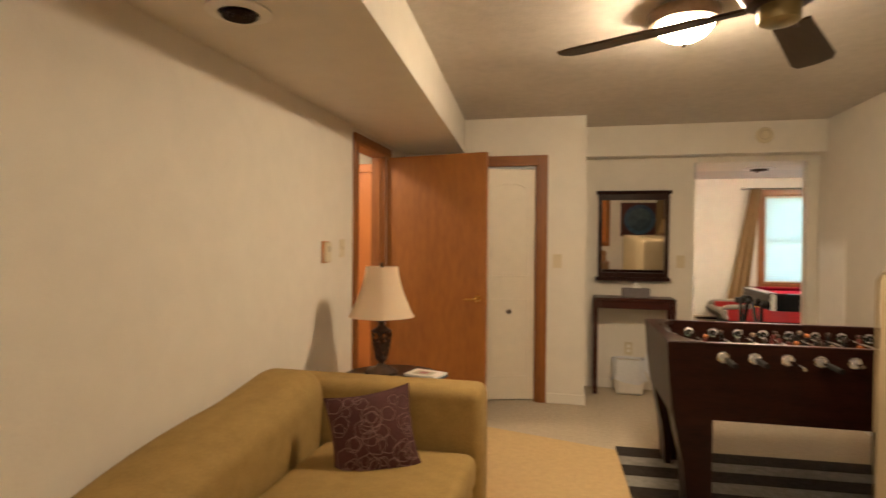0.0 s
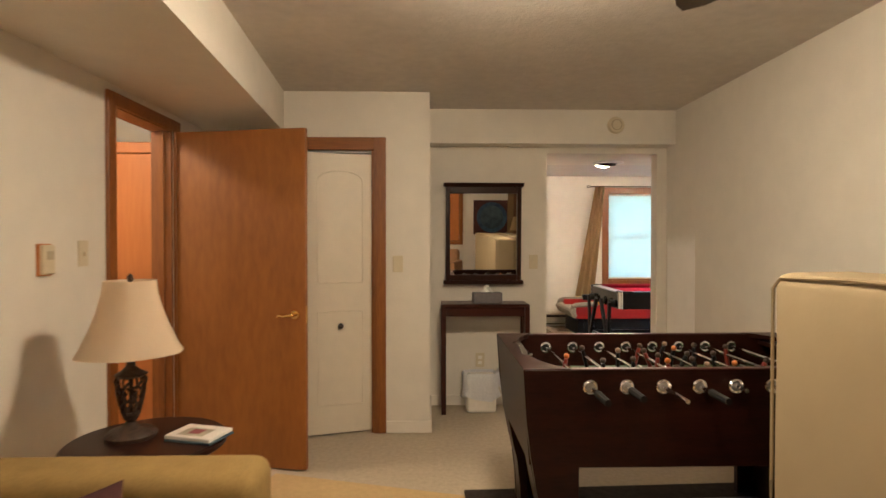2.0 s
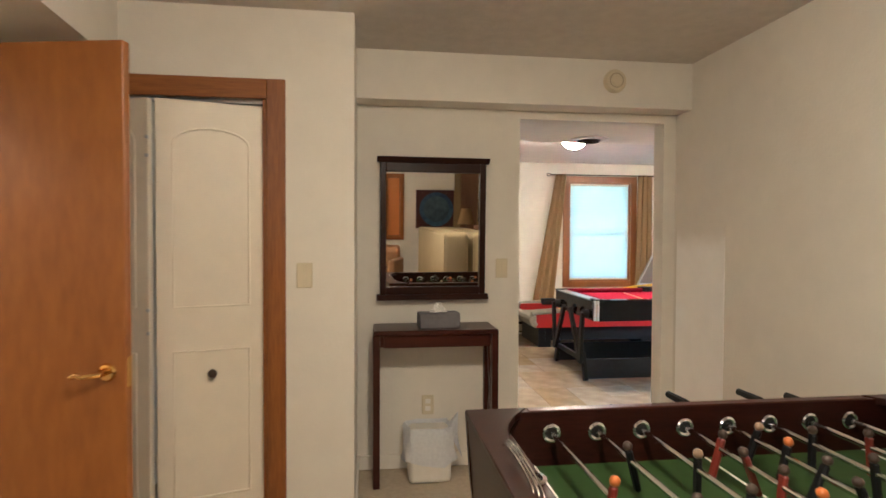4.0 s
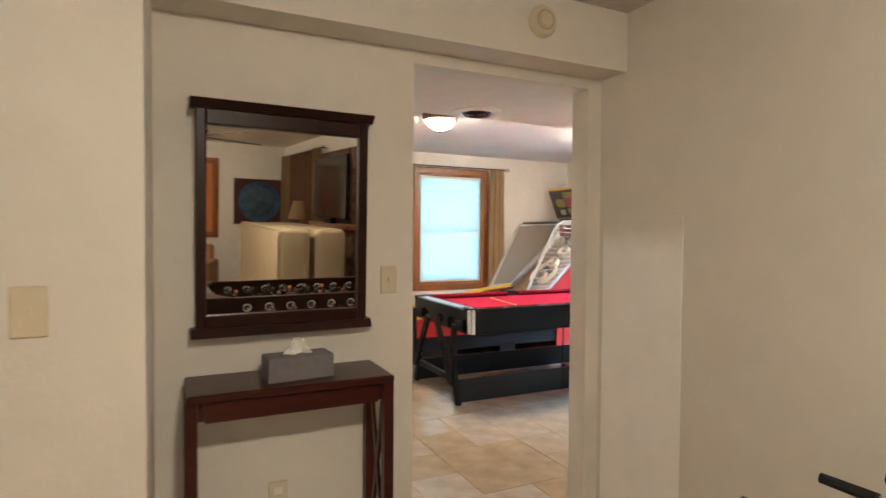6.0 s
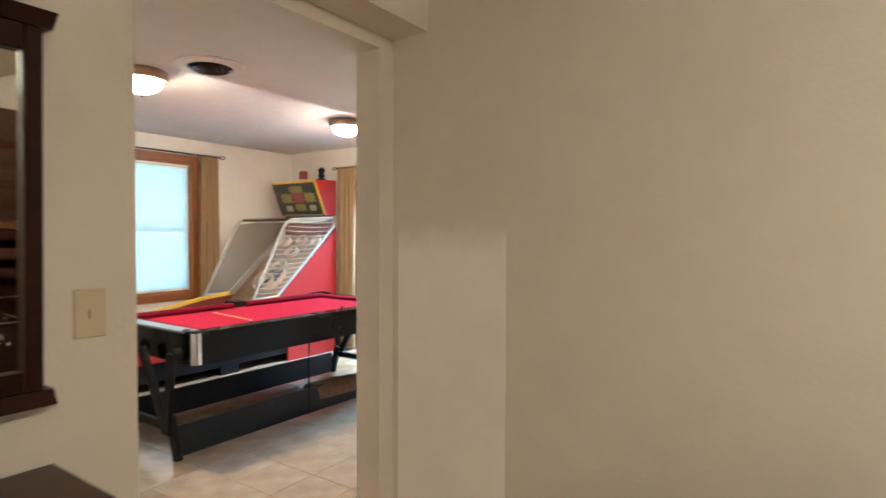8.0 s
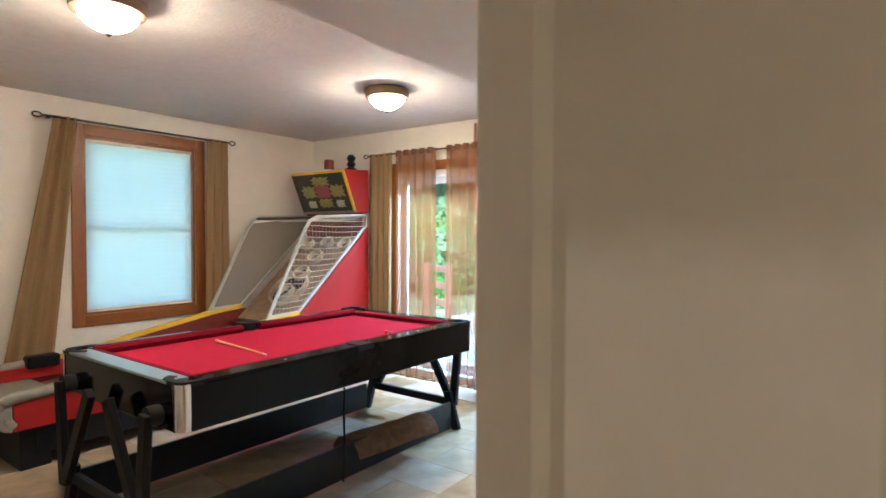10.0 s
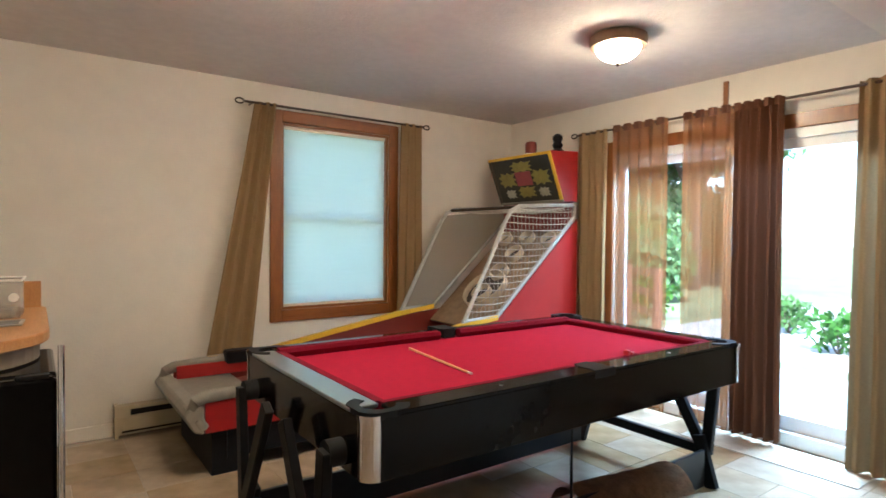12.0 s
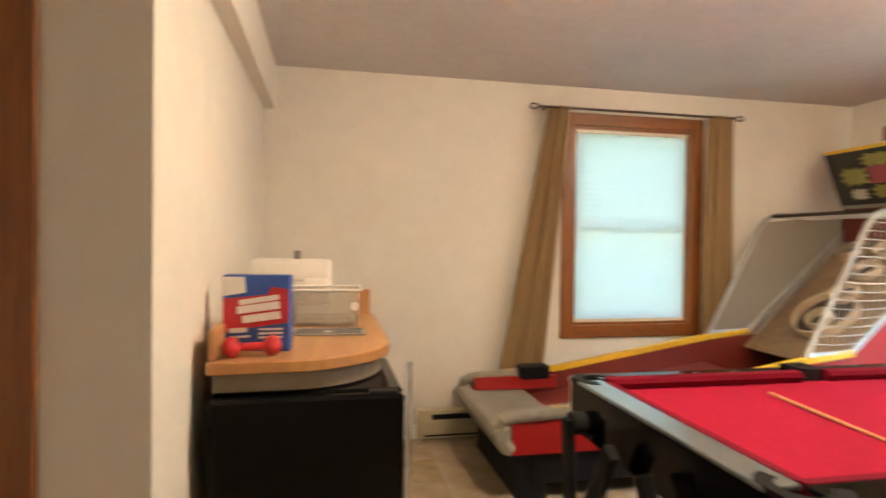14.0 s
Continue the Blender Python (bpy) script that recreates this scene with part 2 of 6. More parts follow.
M["whiteplastic"] = mat("white_plastic", (0.78, 0.74, 0.68), 0.4, scale=30, vary=0.05)
M["bag"] = cloth_see("bin_bag", (0.85, 0.86, 0.92), 0.15, 60, 0.4)
M["tissue"] = mat("tissue", (0.86, 0.83, 0.78), 0.9, scale=40, vary=0.05, bump=0.3, bump_scale=40)
M["greybox"] = mat("grey_card", (0.17, 0.155, 0.16), 0.7, scale=40, vary=0.15)
M["heater"] = mat("heater_enamel", (0.45, 0.38, 0.26), 0.45, scale=20, vary=0.08)
M["butcher"] = mat("butcher_block", (0.50, 0.25, 0.085), 0.4, scale=14, stretch=(14, 0.8, 6), second=(0.38, 0.17, 0.05), coat=0.2)
M["darkapron"] = mat("apron_brown", (0.24, 0.185, 0.13), 0.5, scale=20, vary=0.15)
M["tile"] = mat("vinyl_tile", (0.50, 0.385, 0.262), 0.20, scale=7, second=(0.31, 0.23, 0.148), bump=0.02, bump_scale=60, random_tone=0.11, coat=0.25, spec=0.75)
M["grout"] = mat("vinyl_joint", (0.34, 0.255, 0.17), 0.4, scale=30, vary=0.2)
M["fringe"] = mat("doormat_beige", (0.50, 0.44, 0.35), 0.8, scale=120, vary=0.2, bump=0.4)
M["brownrug"] = mat("brown_pile", (0.36, 0.22, 0.13), 0.95, scale=160, vary=0.4, bump=0.9, bump_scale=300, spec=0.1)
M["cuewood"] = mat("cue_wood", (0.60, 0.36, 0.15), 0.35, scale=20, vary=0.1)
M["darkcloth"] = mat("dark_red_cloth", (0.075, 0.022, 0.022), 0.85, scale=60, vary=0.2, bump=0.2)
M["tubfill"] = mat("tub_contents", (0.42, 0.38, 0.33), 0.7, scale=30, vary=0.3)
M["thread"] = mat("pale_thread", (0.22, 0.125, 0.11), 0.8, scale=60, vary=0.2)
M["paper"] = mat("paper", (0.76, 0.72, 0.68), 0.6, scale=20, vary=0.06)
M["blue"] = mat("box_blue", (0.035, 0.09, 0.38), 0.45, scale=20, vary=0.08)
M["boxred"] = mat("box_red", (0.50, 0.020, 0.030), 0.45, scale=20, vary=0.08)
M["posterblue"] = mat("poster_blue", (0.012, 0.03, 0.09), 0.5, scale=10, second=(0.06, 0.13, 0.20))
M["bluegrey"] = mat("poster_teal", (0.09, 0.14, 0.17), 0.5, scale=9, second=(0.012, 0.03, 0.06))
M["clearplastic"] = cloth_see("cloudy_tub", (0.62, 0.56, 0.50), 0.74, 20, 0.5, 0.05)
M["brick"] = mat("fireplace_brick", (0.10, 0.04, 0.024), 0.8, scale=20, vary=0.3, bump=0.3, random_tone=0.15)
M["orangefig"] = mat("figure_orange", (0.48, 0.14, 0.025), 0.45, scale=40, vary=0.1)
M["browncurtain"] = cloth_see("brown_drape", (0.17, 0.115, 0.06), 0, 60, 0.15)
M["chair"] = mat("brown_chair_cloth", (0.35, 0.19, 0.09), 0.85, scale=80, vary=0.15)
M["lawn"] = mat("lawn_soil", (0.20, 0.24, 0.12), 0.95, scale=3, vary=0.3, bump=0.4, bump_scale=20)
M["concrete"] = mat("patio_concrete", (0.48, 0.46, 0.43), 0.85, scale=6, vary=0.15, bump=0.2, bump_scale=60)
M["leaf"] = mat("leaf", (0.07, 0.16, 0.035), 0.6, scale=4, vary=0.35, random_tone=0.2)
M["bark"] = mat("bark", (0.10, 0.07, 0.05), 0.9, scale=20, vary=0.3, bump=0.5)
M["fencewood"] = mat("fence_wood", (0.24, 0.11, 0.07), 0.8, scale=14, stretch=(3, 3, 1), vary=0.2)
M["carpaint"] = mat("car_paint_silver", (0.30, 0.32, 0.35), 0.25, scale=5, vary=0.02, coat=0.6)
M["carglass"] = mat("car_glass", (0.02, 0.025, 0.03), 0.08, scale=5, vary=0.05)
M["rubber"] = mat("rubber", (0.012, 0.012, 0.012), 0.7, spec=0.25, scale=40, vary=0.2)
DOME_A = glow("games_room_dome_glass", DOME_TINT, 34.0)
# glow of the fill lamp added behind the camera's start
DOME_FILL = glow("fill_dome_glass", DOME_TINT, 24.0)
DOME_HALL = glow("hall_dome_glass", DOME_TINT, 16.5)
DOME = glow("lamp_dome_glass", DOME_TINT, DOME_GLOW)


# ---- mesh helpers ----
def bm_box(x0, y0, z0, x1, y1, z1, bevel=0.0, bm=None, segs=1):
    bm = bm or bmesh.new()
    r = bmesh.ops.create_cube(bm, size=1)
    bmesh.ops.scale(bm, vec=(x1 - x0, y1 - y0, z1 - z0), verts=r["verts"])
    bmesh.ops.translate(bm, vec=((x0 + x1) / 2, (y0 + y1) / 2, (z0 + z1) / 2), verts=r["verts"])
    if bevel:
        es = list({e for v in r["verts"] for e in v.link_edges})
        bmesh.ops.bevel(bm, geom=es, offset=bevel, segments=segs, affect="EDGES", profile=0.5)
    return bm


def bm_tube(a, b, r0, r1=None, n=12, bm=None, caps=True):
    bm = bm or bmesh.new()
    a, b = Vector(a), Vector(b)
    d = b - a
    r = bmesh.ops.create_cone(bm, cap_ends=caps, segments=n, radius1=r0, radius2=r0 if r1 is None else r1, depth=d.length)
    m = Matrix.Translation((a + b) / 2) @ d.to_track_quat("Z", "Y").to_matrix().to_4x4()
    bmesh.ops.transform(bm, matrix=m, verts=r["verts"])
    return bm


def bm_path(points, r, n=8, bm=None):
    """A round bar that bends through the points."""
    bm = bm or bmesh.new()
    pts = [Vector(p) for p in points]
    rings = []
    for i, p in enumerate(pts):
        d = (pts[min(i + 1, len(pts) - 1)] - pts[max(i - 1, 0)]).normalized()
        q = d.to_track_quat("Z", "Y").to_matrix()
        rings.append([bm.verts.new(p + q @ Vector((r * math.cos(6.2832 * k / n), r * math.sin(6.2832 * k / n), 0))) for k in range(n)])
    for a, b in zip(rings, rings[1:]):
        for k in range(n):
            bm.faces.new((a[k], a[(k + 1) % n], b[(k + 1) % n], b[k]))
    bm.faces.new(rings[0][::-1])
    bm.faces.new(rings[-1])
    return bm


def bm_lathe(profile, n=24, at=(0, 0, 0), bm=None, flute=0.0, flutes=0):
    """A turned body from (radius, height) pairs."""
    bm = bm or bmesh.new()
    rings = []
    for r, z in profile:
        ring = []
        for k in range(n):
            a = 6.2832 * k / n
            rr = max(r, 0.0005) * (1 + (flute * math.cos(flutes * a) if flutes else 0))
            ring.append(bm.verts.new((at[0] + rr * math.cos(a), at[1] + rr * math.sin(a), at[2] + z)))
        rings.append(ring)
    for a, b in zip(rings, rings[1:]):
        for k in range(n):
            bm.faces.new((a[k], a[(k + 1) % n], b[(k + 1) % n], b[k]))
    bm.faces.new(rings[0][::-1])
    bm.faces.new(rings[-1])
    return bm


def bm_prism(profile, axis, lo, hi, bm=None, bevel=0.0):
    """A flat outline pushed from lo to hi along an axis. Outline in the other two axes, in order."""
    bm = bm or bmesh.new()

    def at(u, v, w):
        return {"x": (w, u, v), "y": (u, w, v), "z": (u, v, w)}[axis]
    a = [bm.verts.new(at(u, v, lo)) for u, v in profile]
    b = [bm.verts.new(at(u, v, hi)) for u, v in profile]
    n = len(profile)
    fs = [bm.faces.new(a[::-1]), bm.faces.new(b)]
    for k in range(n):
        fs.append(bm.faces.new((a[k], a[(k + 1) % n], b[(k + 1) % n], b[k])))
    bmesh.ops.recalc_face_normals(bm, faces=fs)
    if bevel:
        bmesh.ops.bevel(bm, geom=list({e for f in fs for e in f.edges}), offset=bevel, segments=1, affect="EDGES")
    return bm


def link(name, bm, material, smooth=False, angle=35):
    me = bpy.data.meshes.new(name)
    bm.normal_update()
    bm.to_mesh(me)
    bm.free()
    me.materials.append(material)
    if smooth:
        me.shade_smooth()
        me.set_sharp_from_angle(angle=radians(angle))
    return new(name, me)


def part(name, bm, material, parent, label="", smooth=False):
    ob = link(name, bm, material, smooth)
    ob.parent = parent
    if label:
        tagged(ob, label)
    return ob


def thing(name, at, label, category, group="", rot=0):
    ob = new(name)
    ob.empty_display_size = 0.1
    ob.matrix_world = pose(*at, 0, 0, rot)
    return tagged(ob, label, category, group)


def setting(name, bm, material, label, smooth=False):
    return tagged(link(name, bm, material, smooth), label, kind="structure", category=name.split("_")[0])


def wall_y(name, y0, y1, x0, x1, z0, z1, holes, material, label):
    """A wall along x between y0 and y1, with openings (xa, xb, za, zb) through it."""
    bm = bmesh.new()
    cuts = sorted(holes)
    x = x0
    for xa, xb, za, zb in cuts:
        if xa > x:
            bm_box(x, y0, z0, xa, y1, z1, bm=bm)
        if za > z0:
            bm_box(xa, y0, z0, xb, y1, za, bm=bm)
        if zb < z1:
            bm_box(xa, y0, zb, xb, y1, z1, bm=bm)
        x = xb
    if x < x1:
        bm_box(x, y0, z0, x1, y1, z1, bm=bm)
    return setting(name, bm, material, label)


def wall_x(name, x0, x1, y0, y1, z0, z1, holes, material, label):
    bm = bmesh.new()
    y = y0
    for ya, yb, za, zb in sorted(holes):
        if ya > y:
            bm_box(x0, y, z0, x1, ya, z1, bm=bm)
        if za > z0:
            bm_box(x0, ya, z0, x1, yb, za, bm=bm)
        if zb < z1:
            bm_box(x0, ya, zb, x1, yb, z1, bm=bm)
        y = yb
    if y < y1:
        bm_box(x0, y, z0, x1, y1, z1, bm=bm)
    return setting(name, bm, material, label)


# ---- structure: games room ----
CEIL = 2.425
XW, XE, YS, YN, YC = -0.99, 2.57, -1.3, 6.20, 5.53
setting("floor_carpet", bm_box(XW - 0.15, YS - 0.15, -0.1, XE + 0.45, 6.26, 0.0), M["carpet"], "beige cut-pile carpet of the games room")
setting("ceiling_games_room", bm_box(XW - 0.15, YS - 0.15, CEIL, XE + 0.45, 6.26, CEIL + 0.1), M["ceiling"], "stippled off-white ceiling of the games room")
wall_x("wall_west", XW - 0.12, XW, YS - 0.12, 5.60, 0, CEIL, [(4.36, 5.00, -0.001, 2.05)], M["wall"], "plain off-white painted wall with a doorway")
wall_y("wall_closet", YC, YC + 0.10, XW, 0.58, 0, CEIL, [(-0.60, 0.185, -0.001, 2.015)], M["wall"], "off-white painted wall with a closet opening")
wall_x("wall_closet_return", 0.48, 0.58, YC + 0.10, YN, 0, CEIL, [], M["wall"], "off-white return wall beside the closet")
wall_y("wall_north", YN, 6.32, 0.48, XE + 0.12, 0, CEIL, [(1.557, 2.488, -0.001, 2.10)], M["wall"], "off-white painted wall with a plain square opening")
wall_x("wall_east", XE, XE + 0.12, 3.30, YN, 0, CEIL, [], M["wall"], "plain off-white painted wall")
XS = 2.85
wall_x("wall_east_south", XS, XS + 0.12, YS - 0.12, 3.42, 0, CEIL, [], M["wall"], "plain off-white painted wall")
wall_y("wall_east_jog", 3.30, 3.42, XE + 0.12, XS, 0, CEIL, [], M["wall"], "short off-white wall return")
wall_y("wall_south", YS - 0.12, YS, XW, 2.85, 0, CEIL, [(1.46, 1.72, 0.98, 2.10)], M["wall"], "off-white wall with a narrow window")
setting("trim_header_ledge", bm_box(0.58, 6.03, 2.152, XE, YN, CEIL), M["wall"], "boxed ledge above the opening, painted like the wall")
setting("ceiling_soffit_west", bm_prism([(XW, YS), (0.06, YS), (-0.45, YC), (XW, YC)], "z", 2.14, CEIL), M["wall"], "boxed ceiling soffit along the wall, painted off-white")
# thin sheet that carries the painted light beside the opening
setting("wall_patch", bm_box(XE - 0.003, 5.69, 0.0, XE, 6.17, 1.47), M["patch"], "patch of light painted as a paler colour on the wall")
bm = bm_box(XW, YS, 0, XW + 0.012, 4.28, 0.085)
setting("baseboard_west", bm, M["base"], "white painted baseboard")
setting("baseboard_pier", bm_box(0.27, YC - 0.012, 0, 0.58, YC, 0.085, 0.003), M["base"], "white painted baseboard")
setting("baseboard_return", bm_box(0.58, YC - 0.012, 0, 0.592, YN, 0.085, 0.003), M["base"], "white painted baseboard")
setting("baseboard_north", bm_box(0.592, YN - 0.012, 0, 1.55, YN, 0.085, 0.003), M["base"], "white painted baseboard")
setting("baseboard_east", bm_box(XE - 0.012, 3.30, 0, XE, 5.69, 0.085, 0.003), M["base"], "white painted baseboard")
# closet inside
wall_y("wall_closet_back", 6.15, 6.20, XW, 0.48, 0, CEIL, [], M["wall"], "plain closet wall")

# hall behind the open door
wall_x("wall_hall_far", -2.35, -2.25, 3.6, 6.2, 0, CEIL, [], M["wall"], "hall wall")
wall_y("wall_hall_south", 3.6, 3.7, -2.25, XW - 0.12, 0, CEIL, [], M["wall"], "hall wall")
wall_y("wall_hall_north", 6.1, 6.2, -2.25, XW - 0.12, 0, CEIL, [], M["wall"], "hall wall")
setting("ceiling_hall", bm_box(-2.35, 3.6, 2.42, XW - 0.12, 6.2, 2.5), M["ceiling"], "white hall ceiling")
setting("floor_hall", bm_box(-2.35, 3.6, -0.1, XW - 0.15, 6.2, 0), M["carpet"], "hall carpet")
hp = thing("hall_cabinet", (-1.75, 5.55, 0), "tall orange-brown wood cabinet front in the hall", "cabinet")
part("panel", bm_box(-0.46, -0.02, 0.05, 0.49, 0.02, 1.98, 0.004), M["hallwood"], hp)
part("top_rail", bm_box(-0.48, -0.03, 1.985, 0.50, 0.025, 2.06, 0.004), M["hallwood"], hp)
part("plinth", bm_box(-0.48, -0.02, 0, 0.50, 0.02, 0.045), M["hallwood"], hp)

# door casings
cas = thing("door_1", (XW, 4.68, 0), "stained wood door casing of the hall doorway", "door frame")
cas["kind"] = "structure"
part("casing_side", bm_box(-0.002, -0.395, 0, 0.018, -0.325, 2.10, 0.003), M["oak"], cas)
part("casing_side", bm_box(-0.002, 0.325, 0, 0.018, 0.395, 2.10, 0.003), M["oak"], cas)
part("casing_head", bm_box(-0.002, -0.325, 2.035, 0.018, 0.325, 2.10, 0.003), M["oak"], cas)
part("jamb", bm_box(-0.12, -0.32, 0, 0.0, -0.30, 2.05), M["oak"], cas)
part("jamb", bm_box(-0.12, 0.30, 0, 0.0, 0.32, 2.05), M["oak"], cas)
part("jamb_head", bm_box(-0.12, -0.30, 2.03, 0.0, 0.30, 2.05), M["oak"], cas)
part("stop", bm_box(-0.075, 0.285, 0, -0.04, 0.30, 2.03), M["oak"], cas)

dr = thing("wooden_door", (-1.0, 5.055, 0.012), "flat orange-brown wood veneer door standing open into the room", "door", rot=-11.5)
part("slab", bm_box(0, -0.035, 0, 0.87, 0, 2.02, 0.003), M["doorwood"], dr)
for s in (-1, 1):
    y0 = -0.035 if s < 0 else 0.0
    k = part("lever", bm_path([(0.805, y0, 0.92), (0.805, y0 + s * 0.045, 0.92), (0.79, y0 + s * 0.055, 0.921), (0.755, y0 + s * 0.057, 0.915), (0.735, y0 + s * 0.056, 0.921), (0.718, y0 + s * 0.055, 0.914)], 0.009, 10), M["brass"], dr, "polished brass lever handle", True)
    part("rose", bm_tube((0.805, y0, 0.92), (0.805, y0 + s * 0.010, 0.92), 0.031, 0.026, n=20), M["brass"], k, smooth=True)
part("latch_plate", bm_box(0.868, -0.03, 0.87, 0.872, -0.005, 0.97), M["brass"], dr)
for z in (0.25, 1.0, 1.78):
    part("hinge", bm_box(-0.012, -0.03, z, 0.004, 0.006, z + 0.09, 0.003), M["brass"], dr)

clo = thing("door_2", (-0.21, YC, 0), "stained wood casing of the closet", "door frame")
clo["kind"] = "structure"
part("casing_side", bm_box(0.395, -0.018, 0, 0.478, 0.002, 2.10, 0.003), M["oak"], clo)
part("casing_side", bm_box(-0.475, -0.018, 0, -0.39, 0.002, 2.10, 0.003), M["oak"], clo)
part("casing_head", bm_box(-0.39, -0.018, 2.01, 0.395, 0.002, 2.10, 0.003), M["oak_x"], clo)
part("jamb", bm_box(0.375, 0.002, 0, 0.395, 0.10, 2.015), M["oak"], clo)
part("track", bm_box(-0.39, 0.03, 1.995, 0.375, 0.06, 2.012), M["steel"], clo)


def bifold_leaf(parent, w, name="leaf"):
    """One moulded leaf: a raised arched panel above, a square one below."""
    lf = part(name, bm_box(0, -0.014, 0, w, 0.014, 1.97, 0.003), M["whitepaint"], parent)
    for s in (-1, 1):
        y = s * 0.0145
        top = [(0.07, 1.06), (w - 0.07, 1.06), (w - 0.07, 1.78)]
        top += [(w / 2 + (w / 2 - 0.07) * math.cos(a), 1.78 + 0.07 * math.sin(a)) for a in [math.pi * k / 10 for k in range(1, 10)]]
        top += [(0.07, 1.78)]
        for prof in (top, [(0.07, 0.20), (w - 0.07, 0.20), (w - 0.07, 0.86), (0.07, 0.86)]):
            loop = [(u, y, v) for u, v in prof]
            b = bm_path(loop + [loop[0]], 0.006, 6)
            part("panel_moulding", b, M["whitepaint"], lf)
    return lf


bf = thing("bifold_door", (0.165, YC + 0.045, 0.012), "white moulded bifold closet door standing partly folded", "door", rot=196)
l1 = bifold_leaf(bf, 0.455)
kn = part("knob", bm_lathe([(0.008, 0), (0.008, 0.02), (0.02, 0.028), (0.018, 0.04), (0.004, 0.044)], 16), M["bronze"], l1, "round brown knob", True)
kn.matrix_local = pose(0.23, 0.014, 0.76, -90)
b2 = thing("bifold_door", (-0.292, YC - 0.078, 0.012), "white moulded bifold closet door leaf, folded back", "door", rot=157)
l2 = bifold_leaf(b2, 0.30)
for z in (0.95, 1.05, 1.72, 1.80):
    part("hinge_screw", bm_tube((0.001, 0.016, z), (0.001, 0.022, z), 0.008), M["steel"], b2)


# ---- structure: pool room ----
PX0, PX1, PY0, PY1 = 1.39, 5.83, 6.32, 10.60
WIN = (3.49, 4.42, 0.74, 2.155)
setting("floor_vinyl_base", bm_box(0.2, 6.26, -0.1, PX1 + 0.15, PY1 + 0.15, -0.004), M["grout"], "vinyl floor joints")
setting("ceiling_pool_room", bm_box(0.2, 6.32, CEIL, PX1 + 0.15, PY1 + 0.15, CEIL + 0.1), M["ceiling_b"], "stippled off-white ceiling of the pool room")
setting("ceiling_soffit_pool", bm_box(0.3, 6.32, 2.15, PX1, 7.28, CEIL), M["wall"], "dropped ceiling soffit beside the opening")
wall_x("wall_pool_west", PX0 - 0.24, PX0, 8.33, PY1, 0, CEIL, [], M["wall"], "off-white painted wall behind the counter")
setting("trim_west_ledge", bm_box(PX0, 8.33, 2.15, PX0 + 0.07, PY1, CEIL), M["wall"], "boxed ledge along the top of the wall")
wall_y("wall_pool_north", PY1, PY1 + 0.15, 0.2, PX1 + 0.15, 0, CEIL, [WIN], M["wall"], "off-white painted wall with a window")
SLD = (7.50, 9.36, 0.06, 2.00)
wall_x("wall_pool_east", PX1, PX1 + 0.15, 6.2, PY1, 0, CEIL, [SLD], M["wall"], "off-white painted wall with a sliding glass door")
wall_y("wall_pool_south", 6.20, 6.32, XE + 0.12, PX1, 0, CEIL, [], M["wall"], "off-white painted wall")
wall_x("wall_recess_west", 0.2, 0.3, 6.32, 8.45, 0, CEIL, [], M["wall"], "plain wall of the recess")
wall_y("wall_recess_north", 8.34, 8.45, 0.3, PX0 - 0.24, 0, CEIL, [], M["wall"], "plain wall of the recess")
rd = thing("door_3", (0.73, 8.33, 0), "stained wood door and casing in the recess", "door")
rd["kind"] = "structure"
part("casing_side", bm_box(0.34, -0.018, 0, 0.42, 0.008, 2.09, 0.003), M["oak"], rd)
part("casing_side", bm_box(-0.42, -0.018, 0, -0.34, 0.008, 2.09, 0.003), M["oak"], rd)
part("casing_head", bm_box(-0.34, -0.018, 2.01, 0.34, 0.008, 2.09, 0.003), M["oak_x"], rd)
part("slab", bm_box(-0.34, -0.008, 0.01, 0.34, 0.008, 2.005), M["doorwood"], rd)
setting("baseboard_pool_north", bm_box(PX0, PY1 - 0.012, 0, PX1, PY1, 0.09, 0.003), M["base"], "white painted baseboard")
setting("baseboard_pool_east", bm_box(PX1 - 0.012, 6.32, 0, PX1, 7.42, 0.09, 0.003), M["base"], "white painted baseboard")
setting("baseboard_pool_east_far", bm_box(PX1 - 0.012, 9.44, 0, PX1, PY1 - 0.012, 0.09, 0.003), M["base"], "white painted baseboard")
setting("trim_strip", bm_box(PX1 - 0.012, 8.43, 2.19, PX1, 8.465, 2.385, 0.002), M["oak"], "short upright strip of raw wood on the wall")


